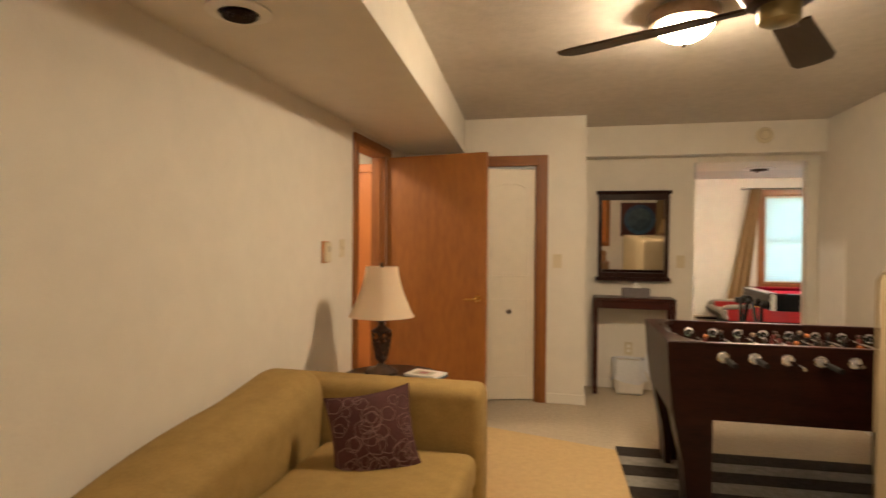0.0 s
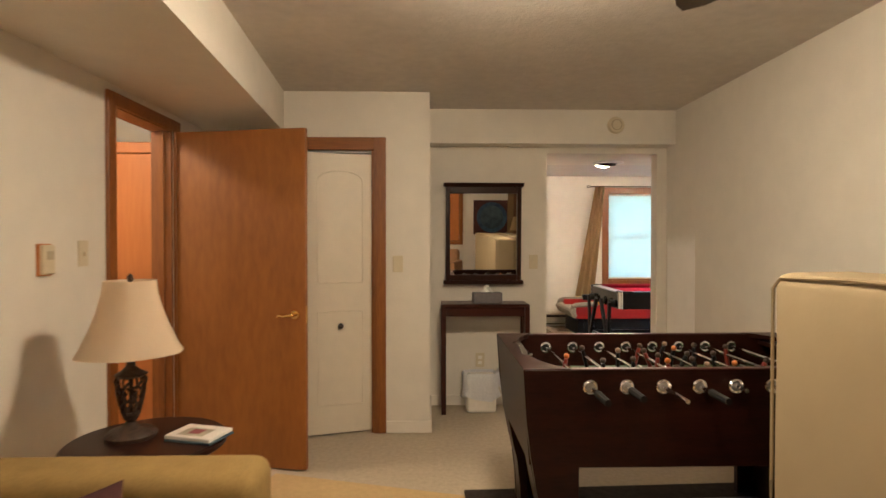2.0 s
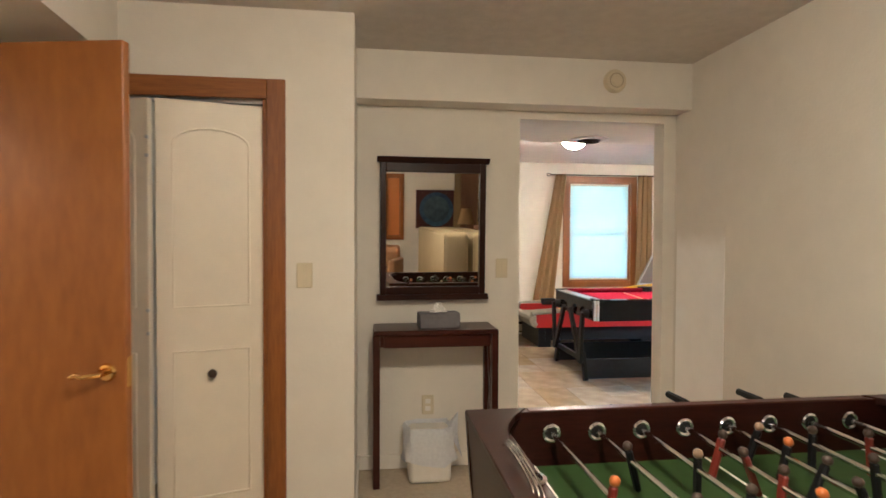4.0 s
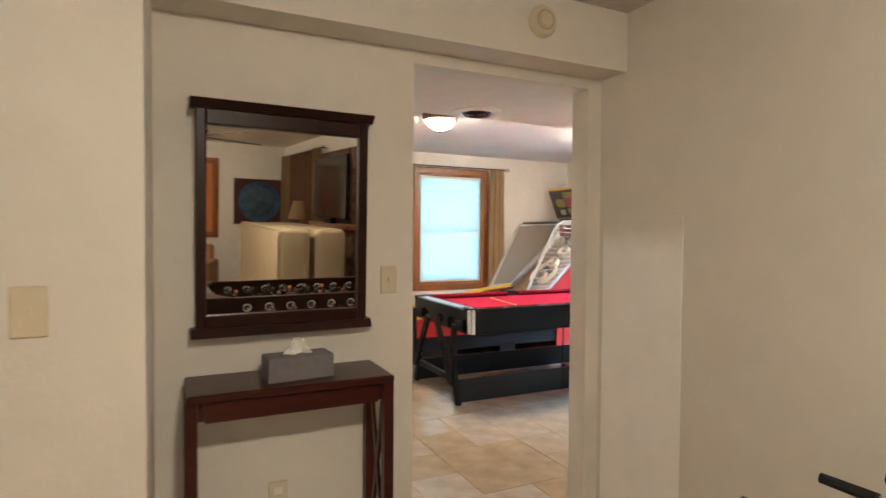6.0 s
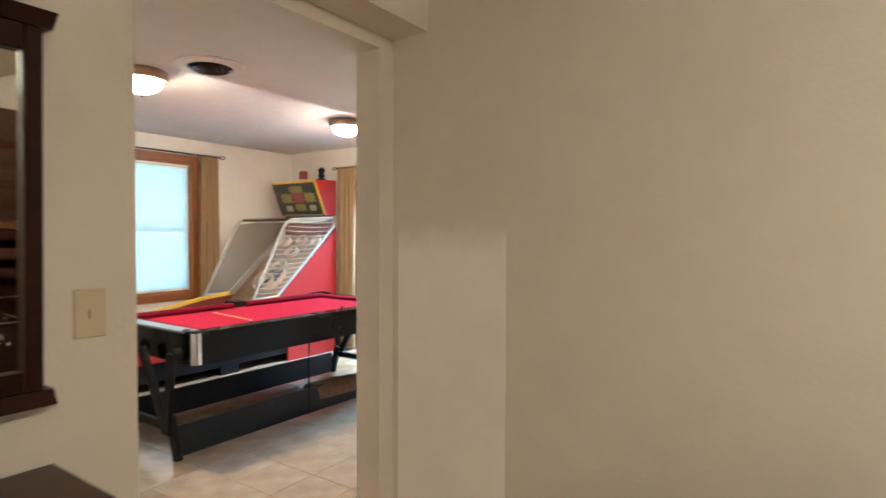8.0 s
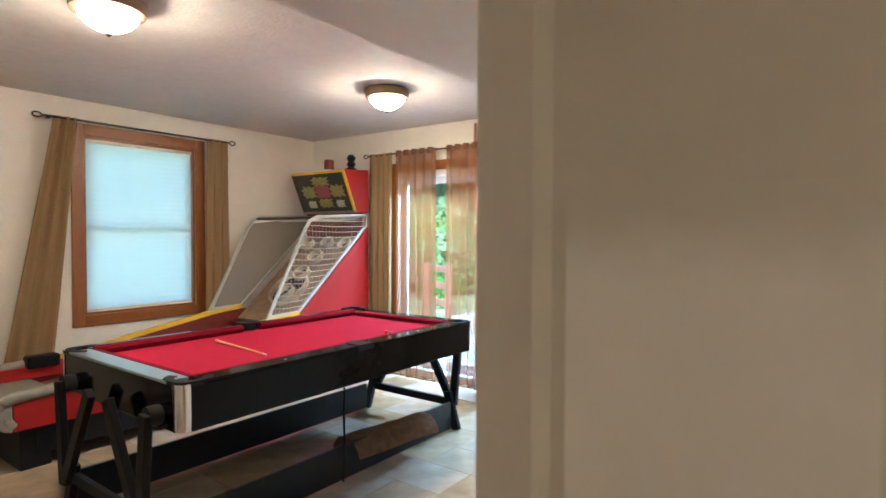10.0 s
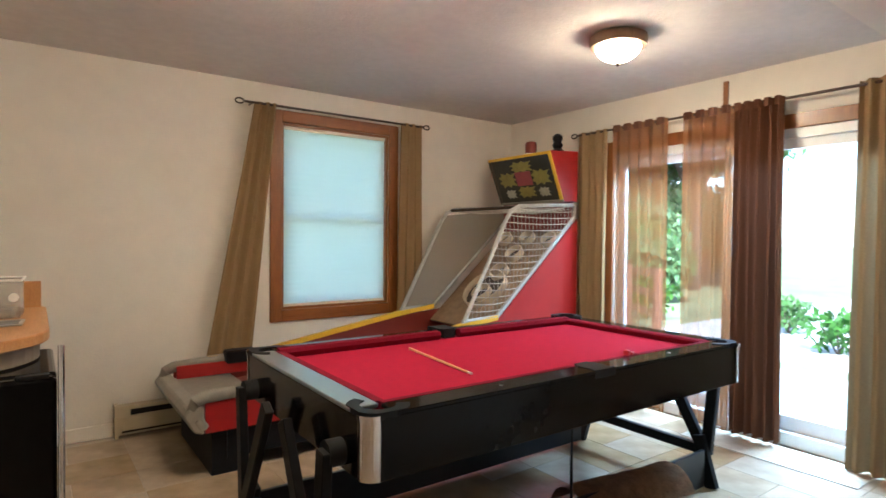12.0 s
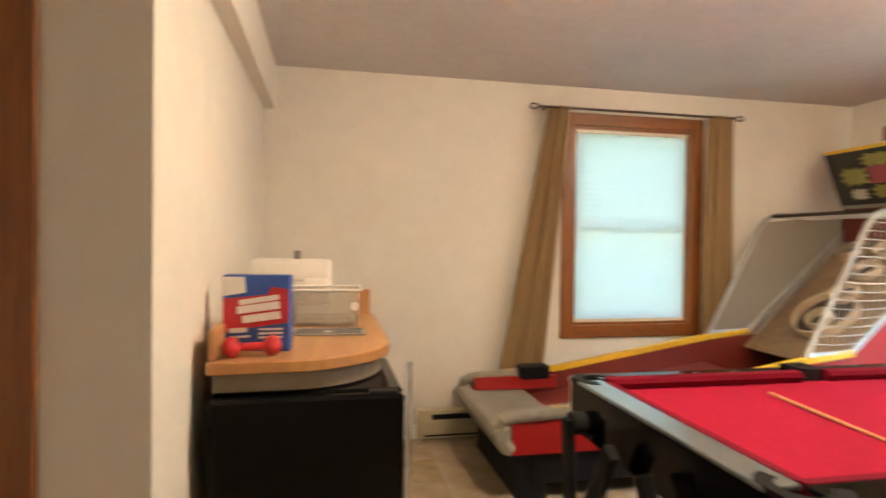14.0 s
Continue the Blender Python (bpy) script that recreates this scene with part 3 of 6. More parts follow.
def window(name, x0, x1, z0, z1, y, casing, label):
    """Wood-cased sash window in a wall along x; room side at y, looking out to larger y."""
    w = thing(name, ((x0 + x1) / 2, y, z0), label, "window")
    w["kind"] = "structure"
    hw, h, c = (x1 - x0) / 2, z1 - z0, casing
    part("casing", bm_box(-hw - c, -0.02, -c, -hw, 0.003, h + c, 0.004), M["oak"], w)
    part("casing", bm_box(hw, -0.02, -c, hw + c, 0.003, h + c, 0.004), M["oak"], w)
    part("casing_head", bm_box(-hw, -0.02, h, hw, 0.003, h + c, 0.004), M["oak_x"], w)
    part("casing_foot", bm_box(-hw, -0.02, -c, hw, 0.003, 0, 0.004), M["oak_x"], w)
    part("liner", bm_box(-hw, 0.003, 0, -hw + 0.02, 0.14, h), M["oak"], w)
    part("liner", bm_box(hw - 0.02, 0.003, 0, hw, 0.14, h), M["oak"], w)
    part("liner", bm_box(-hw + 0.02, 0.003, 0, hw - 0.02, 0.14, 0.02), M["oak_x"], w)
    part("liner", bm_box(-hw + 0.02, 0.003, h - 0.02, hw - 0.02, 0.14, h), M["oak_x"], w)
    for k, (a, b) in enumerate(((0.02, h / 2), (h / 2 - 0.034, h - 0.02))):
        yy = 0.110 if k == 0 else 0.130
        bm = bm_box(-hw + 0.02, yy, a, hw - 0.02, yy + 0.018, a + 0.035)
        bm_box(-hw + 0.02, yy, b - 0.035, hw - 0.02, yy + 0.018, b, bm=bm)
        bm_box(-hw + 0.02, yy, a + 0.035, -hw + 0.05, yy + 0.018, b - 0.035, bm=bm)
        bm_box(hw - 0.05, yy, a + 0.035, hw - 0.02, yy + 0.018, b - 0.035, bm=bm)
        s = part("sash", bm, M["whitepaint"], w)
        g = part("pane", bm_box(-hw + 0.05, yy + 0.007, a + 0.035, hw - 0.05, yy + 0.011, b - 0.035), M["glass"], s)
        g.visible_shadow = False
    return w


window("window_1", *WIN[:2], *WIN[2:], PY1, 0.088, "wood-cased double-hung window with its shade drawn down")
bl = thing("cellular_shade", (3.955, PY1 + 0.032, 0.78), "pale blue-white pleated window shade drawn down", "window shade")
bm = bmesh.new()
n = 66
for i in range(n + 1):
    z = 1.33 * i / n
    y = 0.0005 if i % 2 else -0.0005
    a = bm.verts.new((-0.44, y, z))
    b = bm.verts.new((0.44, y, z))
    if i:
        bm.faces.new((last[0], last[1], b, a))
    last = (a, b)
part("fabric", bm, M["blind"], bl)
part("bottom_bar", bm_box(-0.442, -0.012, -0.022, 0.442, 0.012, 0.0, 0.003), M["whitepaint"], bl)
part("head_rail", bm_box(-0.442, -0.018, 1.33, 0.442, 0.018, 1.36, 0.003), M["whitepaint"], bl)


# sliding door
sd = thing("sliding_door", (PX1 + 0.03, 8.43, 0.06), "sliding glass patio door with a pale frame and wood head trim", "door")
sd["kind"] = "structure"
part("head_trim", bm_box(-0.048, -1.00, 1.94, -0.032, 1.00, 2.03, 0.003), M["oak"], sd)
part("side_trim", bm_box(-0.048, 0.93, -0.05, -0.032, 1.00, 1.94, 0.003), M["oak"], sd)
part("side_trim", bm_box(-0.048, -1.00, -0.05, -0.032, -0.93, 1.94, 0.003), M["oak"], sd)
part("head_frame", bm_box(-0.03, -0.93, 1.88, 0.08, 0.93, 1.94), M["vinylframe"], sd)
part("threshold", bm_box(-0.05, -0.93, -0.06, 0.10, 0.93, 0.03, 0.004), M["vinylframe"], sd)
for k, (a, b, xx) in enumerate(((-0.93, 0.04, 0.0), (-0.04, 0.93, 0.04))):
    bm = bm_box(xx, a, 0.03, xx + 0.03, a + 0.06, 1.88)
    bm_box(xx, b - 0.06, 0.03, xx + 0.03, b, 1.88, bm=bm)
    bm_box(xx, a + 0.06, 0.03, xx + 0.03, b - 0.06, 0.12, bm=bm)
    bm_box(xx, a + 0.06, 1.82, xx + 0.03, b - 0.06, 1.88, bm=bm)
    f = part("sash", bm, M["vinylframe"], sd)
    g = part("pane", bm_box(xx + 0.013, a + 0.06, 0.12, xx + 0.018, b - 0.06, 1.82), M["glass"], f)
    g.visible_shadow = False


def curtain(name, p0, p1, z0, z1, folds, amp, material, label, q0=None, q1=None, category="curtain", tabs=None, seed=1):
    """Hanging cloth in folds from the line p0-p1 at the top to q0-q1 at the bottom."""
    rnd = random.Random(seed)
    p0, p1 = Vector(p0), Vector(p1)
    q0, q1 = Vector(q0 or p0), Vector(q1 or p1)
    n, m = folds * 8, 14
    ph = [rnd.uniform(-0.5, 0.5) for _ in range(folds + 1)]
    bm = bmesh.new()
    grid = []
    for j in range(m + 1):
        v = j / m
        row = []
        for i in range(n + 1):
            u = i / n
            a = p0.lerp(p1, u)
            b = q0.lerp(q1, u)
            pt = b.lerp(a, v)
            d = (p1 - p0).normalized()
            nrm = Vector((-d.y, d.x))
            k = amp * (0.75 + 0.35 * (1 - v)) * math.sin(6.2832 * folds * u + ph[int(u * folds)] * (1 - v))
            k += amp * 0.35 * math.sin(6.2832 * folds * 0.37 * u + 3 * v + seed)
            row.append(bm.verts.new((pt.x + nrm.x * k, pt.y + nrm.y * k, z0 + (z1 - z0) * v + (1 - v) * 0.006 * math.sin(9 * u + seed))))
        grid.append(row)
    for a, b in zip(grid, grid[1:]):
        for i in range(n):
            bm.faces.new((a[i], a[i + 1], b[i + 1], b[i]))
    mid = (p0 + p1) / 2
    c = thing(name, (mid.x, mid.y, z0), label, category)
    bmesh.ops.translate(bm, vec=(-mid.x, -mid.y, -z0), verts=bm.verts)
    part("cloth", bm, material, c, smooth=True)
    if tabs:
        for i in range(folds):
            u = (i + 0.5) / folds
            a = p0.lerp(p1, u) - mid
            hw = (p1 - p0).length / folds * 0.36
            d = (p1 - p0).normalized() * hw
            b = bmesh.new()
            prof = [(-1, -0.03), (-0.5, -0.045), (0.5, -0.045), (1, -0.03)]
            nr = Vector((-d.y, d.x)).normalized()
            lo = [b.verts.new((a.x + d.x * s + nr.x * o, a.y + d.y * s + nr.y * o, z1 - z0 - 0.05)) for s, o in prof]
            hi = [b.verts.new((a.x + d.x * s + nr.x * o, a.y + d.y * s + nr.y * o, z1 - z0 + 0.005)) for s, o in prof]
            for k in range(3):
                b.faces.new((lo[k], lo[k + 1], hi[k + 1], hi[k]))
            part("header_tab", b, tabs, c)
    return c


def rod(name, a, b, r, label, wall_dir):
    c = thing(name, a, label, "curtain rod")
    d = Vector(b) - Vector(a)
    part("bar", bm_tube((0, 0, 0), d, r), M["bronze"], c, smooth=True)
    u = d.normalized()
    for p, s in ((Vector((0, 0, 0)), -1), (d, 1)):
        bm = bmesh.new()
        ring = [p + u * s * (0.035 + 0.03 * math.cos(t)) + Vector((0, 0, 0.018 * math.sin(t))) for t in [6.2832 * k / 12 for k in range(13)]]
        part("finial", bm_path(ring, 0.006, 6), M["bronze"], c, smooth=True)
        q = p - u * s * 0.06
        part("bracket", bm_tube(q, q + Vector(wall_dir), 0.006), M["bronze"], c)
    return c


rod("curtain_rod", (3.19, 10.505, 2.25), (4.71, 10.505, 2.25), 0.009, "thin dark bronze curtain rod above the window", (0, 0.094, 0))
curtain("window_curtain", (3.26, 10.505), (3.42, 10.505), 0.30, 2.262, 3, 0.022, M["curtain"], "olive-tan curtain pulled aside towards the corner", q0=(2.90, 10.50), q1=(3.22, 10.49), seed=3)
curtain("window_curtain", (4.49, 10.505), (4.70, 10.505), 0.30, 2.262, 3, 0.022, M["curtain"], "olive-tan curtain hanging straight beside the window", q0=(4.44, 10.50), q1=(4.72, 10.50), seed=5)
rod("curtain_rod", (5.735, 7.30, 2.175), (5.735, 9.67, 2.175), 0.009, "long dark bronze curtain rod above the sliding door", (0.094, 0, 0))
curtain("door_curtain", (5.735, 9.65), (5.735, 9.36), 0.03, 2.19, 4, 0.028, M["curtain"], "olive-tan curtain at the far side of the sliding door", seed=7)
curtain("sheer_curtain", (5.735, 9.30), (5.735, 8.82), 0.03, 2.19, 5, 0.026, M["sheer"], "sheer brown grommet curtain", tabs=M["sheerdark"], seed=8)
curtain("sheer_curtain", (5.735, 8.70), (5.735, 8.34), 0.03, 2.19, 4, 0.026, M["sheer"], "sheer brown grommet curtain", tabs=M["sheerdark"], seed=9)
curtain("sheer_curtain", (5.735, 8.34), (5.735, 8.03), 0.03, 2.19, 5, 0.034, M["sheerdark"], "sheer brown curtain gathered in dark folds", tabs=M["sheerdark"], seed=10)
curtain("door_curtain", (5.735, 7.65), (5.735, 7.34), 0.005, 2.20, 4, 0.030, M["curtain"], "olive-tan curtain at the near side of the sliding door", q0=(5.70, 7.66), q1=(5.70, 7.34), seed=11)


# ---- lamps ----
def dome_lamp(at, r, label, finial=True, glass_glow=None):
    """Flush ceiling lamp: bronze pan, frosted dome, small finial."""
    c = thing("ceiling_lamp", at, label, "ceiling lamp", "flush ceiling lamps")
    part("pan", bm_lathe([(r * 1.10, 0), (r * 1.24, -0.012), (r * 1.26, -0.030), (r * 1.20, -0.066), (r * 1.04, -0.070)], 32), M["panbronze"], c, "dark bronze pan", True)
    prof = [(r * math.cos(a), -0.050 - 0.098 * math.sin(a)) for a in [1.5708 * k / 9 for k in range(9)]] + [(0.012, -0.148)]
    part("dome", bm_lathe(prof, 32), glass_glow or DOME, c, "glowing frosted glass dome", True)
    if finial:
        part("finial", bm_lathe([(0.006, -0.149), (0.012, -0.156), (0.012, -0.162), (0.004, -0.171)], 12), M["bronze"], c, smooth=True)
    return c


dome_lamp((0.95, 3.45, CEIL), 0.127, "lit flush ceiling lamp with frosted dome beside the fan", glass_glow=DOME_A)
dome_lamp((2.73, 8.40, CEIL), 0.125, "lit flush ceiling lamp with bronze rim and frosted dome")
dome_lamp((4.60, 8.42, CEIL), 0.125, "lit flush ceiling lamp with bronze rim and frosted dome")
# fill light only: added to brighten this end, no lamp is known here
dome_lamp((0.40, -0.10, CEIL), 0.125, "added fill lamp, unseen, at the far end of the room", glass_glow=DOME_FILL)
dome_lamp((-1.65, 4.55, 2.42), 0.12, "lit flush ceiling lamp in the hall", glass_glow=DOME_HALL)

# ceiling fan
fan = thing("ceiling_fan", (1.06, 2.58, CEIL), "ceiling fan with dark brown blades and brass fittings, at rest", "ceiling fan")
part("canopy", bm_lathe([(0.07, 0), (0.07, -0.02), (0.03, -0.06)], 20), M["brass"], fan, smooth=True)
part("rod", bm_tube((0, 0, -0.05), (0, 0, -0.20), 0.013), M["brass"], fan, smooth=True)
part("motor", bm_lathe([(0.03, -0.19), (0.10, -0.20), (0.115, -0.24), (0.115, -0.30), (0.09, -0.34), (0.06, -0.35)], 28), M["bronze"], fan, smooth=True)
part("switch_housing", bm_lathe([(0.058, -0.348), (0.060, -0.352), (0.058, -0.395), (0.046, -0.402), (0.012, -0.408)], 28), M["brasspale"], fan, "pale brass switch housing", True)
part("band", bm_lathe([(0.117, -0.262), (0.119, -0.265), (0.119, -0.285), (0.117, -0.288)], 28), M["brass"], fan, smooth=True)
for k in range(4):
    a = radians(62 + 90 * k)
    arm = part("blade_arm", bm_box(0.09, -0.018, -0.345, 0.24, 0.018, -0.335, 0.003), M["bronze"], fan)
    arm.matrix_local = pose(0, 0, 0, 0, 0, 62 + 90 * k)
    prof = [(0.20, -0.055), (0.66, -0.075), (0.72, -0.06), (0.735, 0.0), (0.72, 0.06), (0.66, 0.075), (0.20, 0.055)]
    b = part("blade", bm_prism(prof, "z", -0.004, 0.004), M["fanblade"], fan, "brown wooden blade")
    b.matrix_local = pose(0, 0, -0.34, 0, 0, 62 + 90 * k) @ pose(0, 0, 0, -10)


def round_vent(at, r, label):
    c = thing("ceiling_vent", at, label, "vent")
    part("rim", bm_lathe([(r, 0), (r, -0.008), (r * 0.64, -0.014), (r * 0.62, -0.004)], 28), M["whiteplastic"], c, smooth=True)
    part("backing", bm_lathe([(r * 0.62, -0.002), (r * 0.62, -0.005)], 24), M["blackmatt"], c)
    for s in (0.46, 0.30, 0.14):
        part("cone_ring", bm_lathe([(r * s, -0.006), (r * (s + 0.08), -0.022), (r * (s + 0.06), -0.024), (r * (s - 0.02), -0.007)], 24), M["bronze"], c, smooth=True)
    return c


round_vent((2.36, 7.10, 2.15), 0.155, "round white ceiling vent with dark throat")
round_vent((-0.66, 2.42, 2.14), 0.11, "round ceiling vent with dark throat")


def wall_plate(at, rot, label, kind):
    c = thing("wall_plate", at, label, "switch" if kind == "switch" else "outlet", rot=rot)
    part("plate", bm_box(-0.036, -0.007, -0.058, 0.036, 0, 0.058, 0.003), M["ivory"], c)
    if kind == "switch":
        part("toggle", bm_box(-0.005, -0.018, -0.012, 0.005, -0.007, 0.010), M["ivory"], c)
    else:
        for z in (-0.022, 0.022):
            part("socket", bm_box(-0.016, -0.009, z - 0.014, 0.016, -0.007, z + 0.014, 0.001), M["whiteplastic"], c)
    return c


wall_plate((0.352, YC, 1.205), 0, "ivory light switch plate", "switch")
wall_plate((1.447, YN, 1.195), 0, "ivory light switch plate", "switch")
wall_plate((1.0, YN, 0.376), 0, "ivory power outlet above the bin", "outlet")
wall_plate((XW, 4.10, 1.31), 90, "ivory light switch plate", "switch")
wall_plate((PX1, 7.04, 0.372), -90, "ivory power outlet low on the wall", "outlet")
th = thing("thermostat", (XW, 3.84, 1.29), "small beige wall thermostat with dark window", "thermostat", rot=90)
part("housing", bm_box(-0.035, -0.03, -0.06, 0.035, 0, 0.06, 0.006), M["ivory"], th)
part("dial_window", bm_box(-0.022, -0.033, 0.0, 0.022, -0.030, 0.035, 0.001), M["heater"], th)
part("back_plate", bm_box(-0.04, -0.012, -0.065, 0.04, 0.0, 0.065, 0.002), M["hallwood"], th, "brown wooden back plate")
sm = thing("smoke_detector", (2.078, 6.03, 2.30), "round ivory smoke detector on the ledge", "smoke detector")
o = part("body", bm_lathe([(0.068, 0), (0.068, 0.018), (0.058, 0.034), (0.030, 0.036), (0.028, 0.042), (0.002, 0.042)], 28), M["ivory"], sm, smooth=True)
o.matrix_local = pose(0, 0, 0, 90)
o = part("grille", bm_lathe([(0.036, 0.0355), (0.040, 0.0385), (0.044, 0.0355)], 28), M["heater"], sm, smooth=True)
o.matrix_local = pose(0, 0, 0, 90)

# ---- games room things ----
# mirror
mi = thing("wall_mirror", (1.024, 6.155, 1.015), "framed wall mirror with dark wood cornice frame", "mirror")
mi.matrix_world = pose(1.024, 6.166, 1.015, 1.5, 0, 1.8)
W, H = 0.30, 0.83
part("backing", bm_box(-W, 0.012, 0.03, W, 0.033, H - 0.04), M["blackmatt"], mi)
part("glass", bm_box(-W + 0.005, 0.002, 0.06, W - 0.005, 0.010, H - 0.06, 0.0), M["mirror"], mi, "clear mirror glass")
part("stile", bm_box(-W - 0.012, -0.02, 0.03, -W + 0.022, 0.02, H - 0.03, 0.004), M["mirrorframe"], mi)
part("stile", bm_box(W - 0.022, -0.02, 0.03, W + 0.012, 0.02, H - 0.03, 0.004), M["mirrorframe"], mi)
part("rail", bm_box(-W + 0.022, -0.018, H - 0.085, W - 0.022, 0.02, H - 0.03, 0.004), M["mirrorframe"], mi)
part("rail", bm_box(-W + 0.022, -0.018, 0.03, W - 0.022, 0.02, 0.075, 0.004), M["mirrorframe"], mi)
part("cornice", bm_prism([(-0.045, H), (0.03, H), (0.03, H - 0.03), (-0.02, H - 0.03), (-0.03, H - 0.018)], "x", -W - 0.03, W + 0.03), M["mirrorframe"], mi)
part("sill", bm_prism([(-0.04, 0), (0.03, 0), (0.03, 0.03), (-0.02, 0.03), (-0.03, 0.015)], "x", -W - 0.03, W + 0.03), M["mirrorframe"], mi)

# console table
ct = thing("console_table", (1.02, 6.055, 0), "narrow dark cherry console table against the wall", "table")
part("top", bm_box(-0.345, -0.15, 0.845, 0.345, 0.13, 0.872, 0.006), M["darkwood"], ct)
part("apron", bm_box(-0.29, -0.125, 0.775, 0.29, -0.105, 0.845), M["darkwood"], ct)
part("apron", bm_box(-0.31, -0.10, 0.775, -0.29, 0.10, 0.845), M["darkwood"], ct)
part("apron", bm_box(0.29, -0.10, 0.775, 0.31, 0.10, 0.845), M["darkwood"], ct)
for sx in (-1, 1):
    for y in (-0.13, 0.085):
        part("leg", bm_prism([(sx * 0.33 - 0.018, y), (sx * 0.33 + 0.018 * 0 - 0.018 + 0.036, y), (sx * 0.33 + 0.018, y + 0.036), (sx * 0.33 - 0.018, y + 0.036)], "z", 0, 0.845), M["darkwood"], ct)
for k in (-1, 1):
    b = part("cross_brace", bm_box(-0.006, -0.012, -0.28, 0.006, 0.012, 0.28), M["darkwood"], ct)
    b.matrix_local = pose(0.33, 0.0, 0.50, k * 14)
    b = part("cross_brace", bm_box(-0.006, -0.012, -0.28, 0.006, 0.012, 0.28), M["darkwood"], ct)
    b.matrix_local = pose(-0.33, 0.0, 0.50, k * 14)

tb = thing("tissue_box", (1.04, 6.02, 0.872), "grey tissue box with a white tissue pulled up", "tissue box", rot=4)
part("box", bm_box(-0.115, -0.055, 0, 0.115, 0.055, 0.085, 0.004), M["greybox"], tb)
bm = bmesh.new()
rnd = random.Random(4)
g = []
for i in range(7):
    row = []
    for j in range(7):
        u, v = i / 6 - 0.5, j / 6
        row.append(bm.verts.new((u * 0.10 * (1 - 0.45 * v) + rnd.uniform(-0.006, 0.006), 0.016 * math.sin(u * 9 + v * 3) + rnd.uniform(-0.006, 0.006), 0.083 + 0.06 * v * (1 - 1.2 * u * u))))
    g.append(row)
for a, b in zip(g, g[1:]):
    for j in range(6):
        bm.faces.new((a[j], b[j], b[j + 1], a[j + 1]))
part("tissue", bm, M["tissue"], tb, smooth=True)

wb = thing("waste_bin", (0.99, 6.035, 0), "small white plastic waste bin with a bag over its rim", "bin")
part("bin", bm_box(-0.12, -0.085, 0, 0.12, 0.085, 0.30, 0.03, segs=3), M["whiteplastic"], wb, smooth=True)
bm = bmesh.new()
rows = []
for z, s in ((0.30, 1.06), (0.315, 1.03), (0.28, 1.12), (0.20, 1.15), (0.12, 1.2)):
    rows.append([bm.verts.new((0.125 * s * math.copysign(abs(math.cos(a)) ** 0.5, math.cos(a)) + 0.012 * math.sin(5 * a + z * 30), 0.088 * s * math.copysign(abs(math.sin(a)) ** 0.5, math.sin(a)) + 0.005 * math.cos(7 * a), z + 0.02 * math.sin(3 * a + z * 20) * (z < 0.29))) for a in [6.2832 * k / 40 for k in range(40)]])
for a, b in zip(rows, rows[1:]):
    for k in range(40):
        bm.faces.new((a[k], a[(k + 1) % 40], b[(k + 1) % 40], b[k]))
tips = [bm.verts.new(c) for c in ((0.10, -0.05, 0.29), (0.15, -0.09, 0.20), (0.165, -0.02, 0.385), (0.17, 0.03, 0.24), (0.12, 0.05, 0.30), (0.185, -0.05, 0.13), (0.19, 0.02, 0.11))]
for a, b, c in ((0, 1, 2), (1, 3, 2), (3, 4, 2), (4, 0, 2), (1, 5, 3), (5, 6, 3)):
    bm.faces.new((tips[a], tips[b], tips[c]))
part("bag", bm, M["bag"], wb, "translucent white bin bag", True)

# sofa against the wall
so = thing("sofa", (-0.42, 2.2, 0), "camel velvet sofa with rounded arm and back", "sofa")


def soft_box(x0, y0, z0, x1, y1, z1, r, segs=4):
    return bm_box(x0, y0, z0, x1, y1, z1, r, segs=segs)


part("base", soft_box(-0.52, -1.05, 0.08, 0.48, 1.0, 0.32, 0.03), M["camel"], so, smooth=True)
bm = soft_box(-0.55, -1.05, 0.30, -0.20, 0.92, 0.78, 0.12, 6)
bmesh.ops.subdivide_edges(bm, edges=[g for g in bm.edges if abs(g.verts[0].co.y - g.verts[1].co.y) > 1.0], cuts=24, use_grid_fill=True)
for v in bm.verts:
    if v.co.z > 0.45:
        e = min(1.0, max(0.0, (0.92 - v.co.y) / 0.55))
        v.co.z -= (0.065 * e * e * (3 - 2 * e) + 0.21 * max(0.0, 0.46 - v.co.y) ** 2) * (v.co.z - 0.45) / 0.34
part("backrest", bm, M["camel"], so, "arched camel velvet back", True)
part("arm", soft_box(-0.52, 0.84, 0.10, 0.515, 1.06, 0.725, 0.05, 4), M["camel"], so, "rounded camel velvet arm", True)
part("arm", soft_box(-0.52, -1.12, 0.10, 0.515, -0.90, 0.725, 0.05, 4), M["camel"], so, smooth=True)
part("seat_cushion", soft_box(-0.20, -0.90, 0.32, 0.50, -0.03, 0.47, 0.05, 4), M["camel"], so, smooth=True)
part("seat_cushion", soft_box(-0.20, -0.03, 0.32, 0.50, 0.84, 0.47, 0.05, 4), M["camel"], so, smooth=True)
for x in (-0.45, 0.42):
    for y in (-1.0, 0.95):
        part("foot", bm_tube((x, y, 0), (x, y, 0.09), 0.02, 0.03), M["mirrorframe"], so)

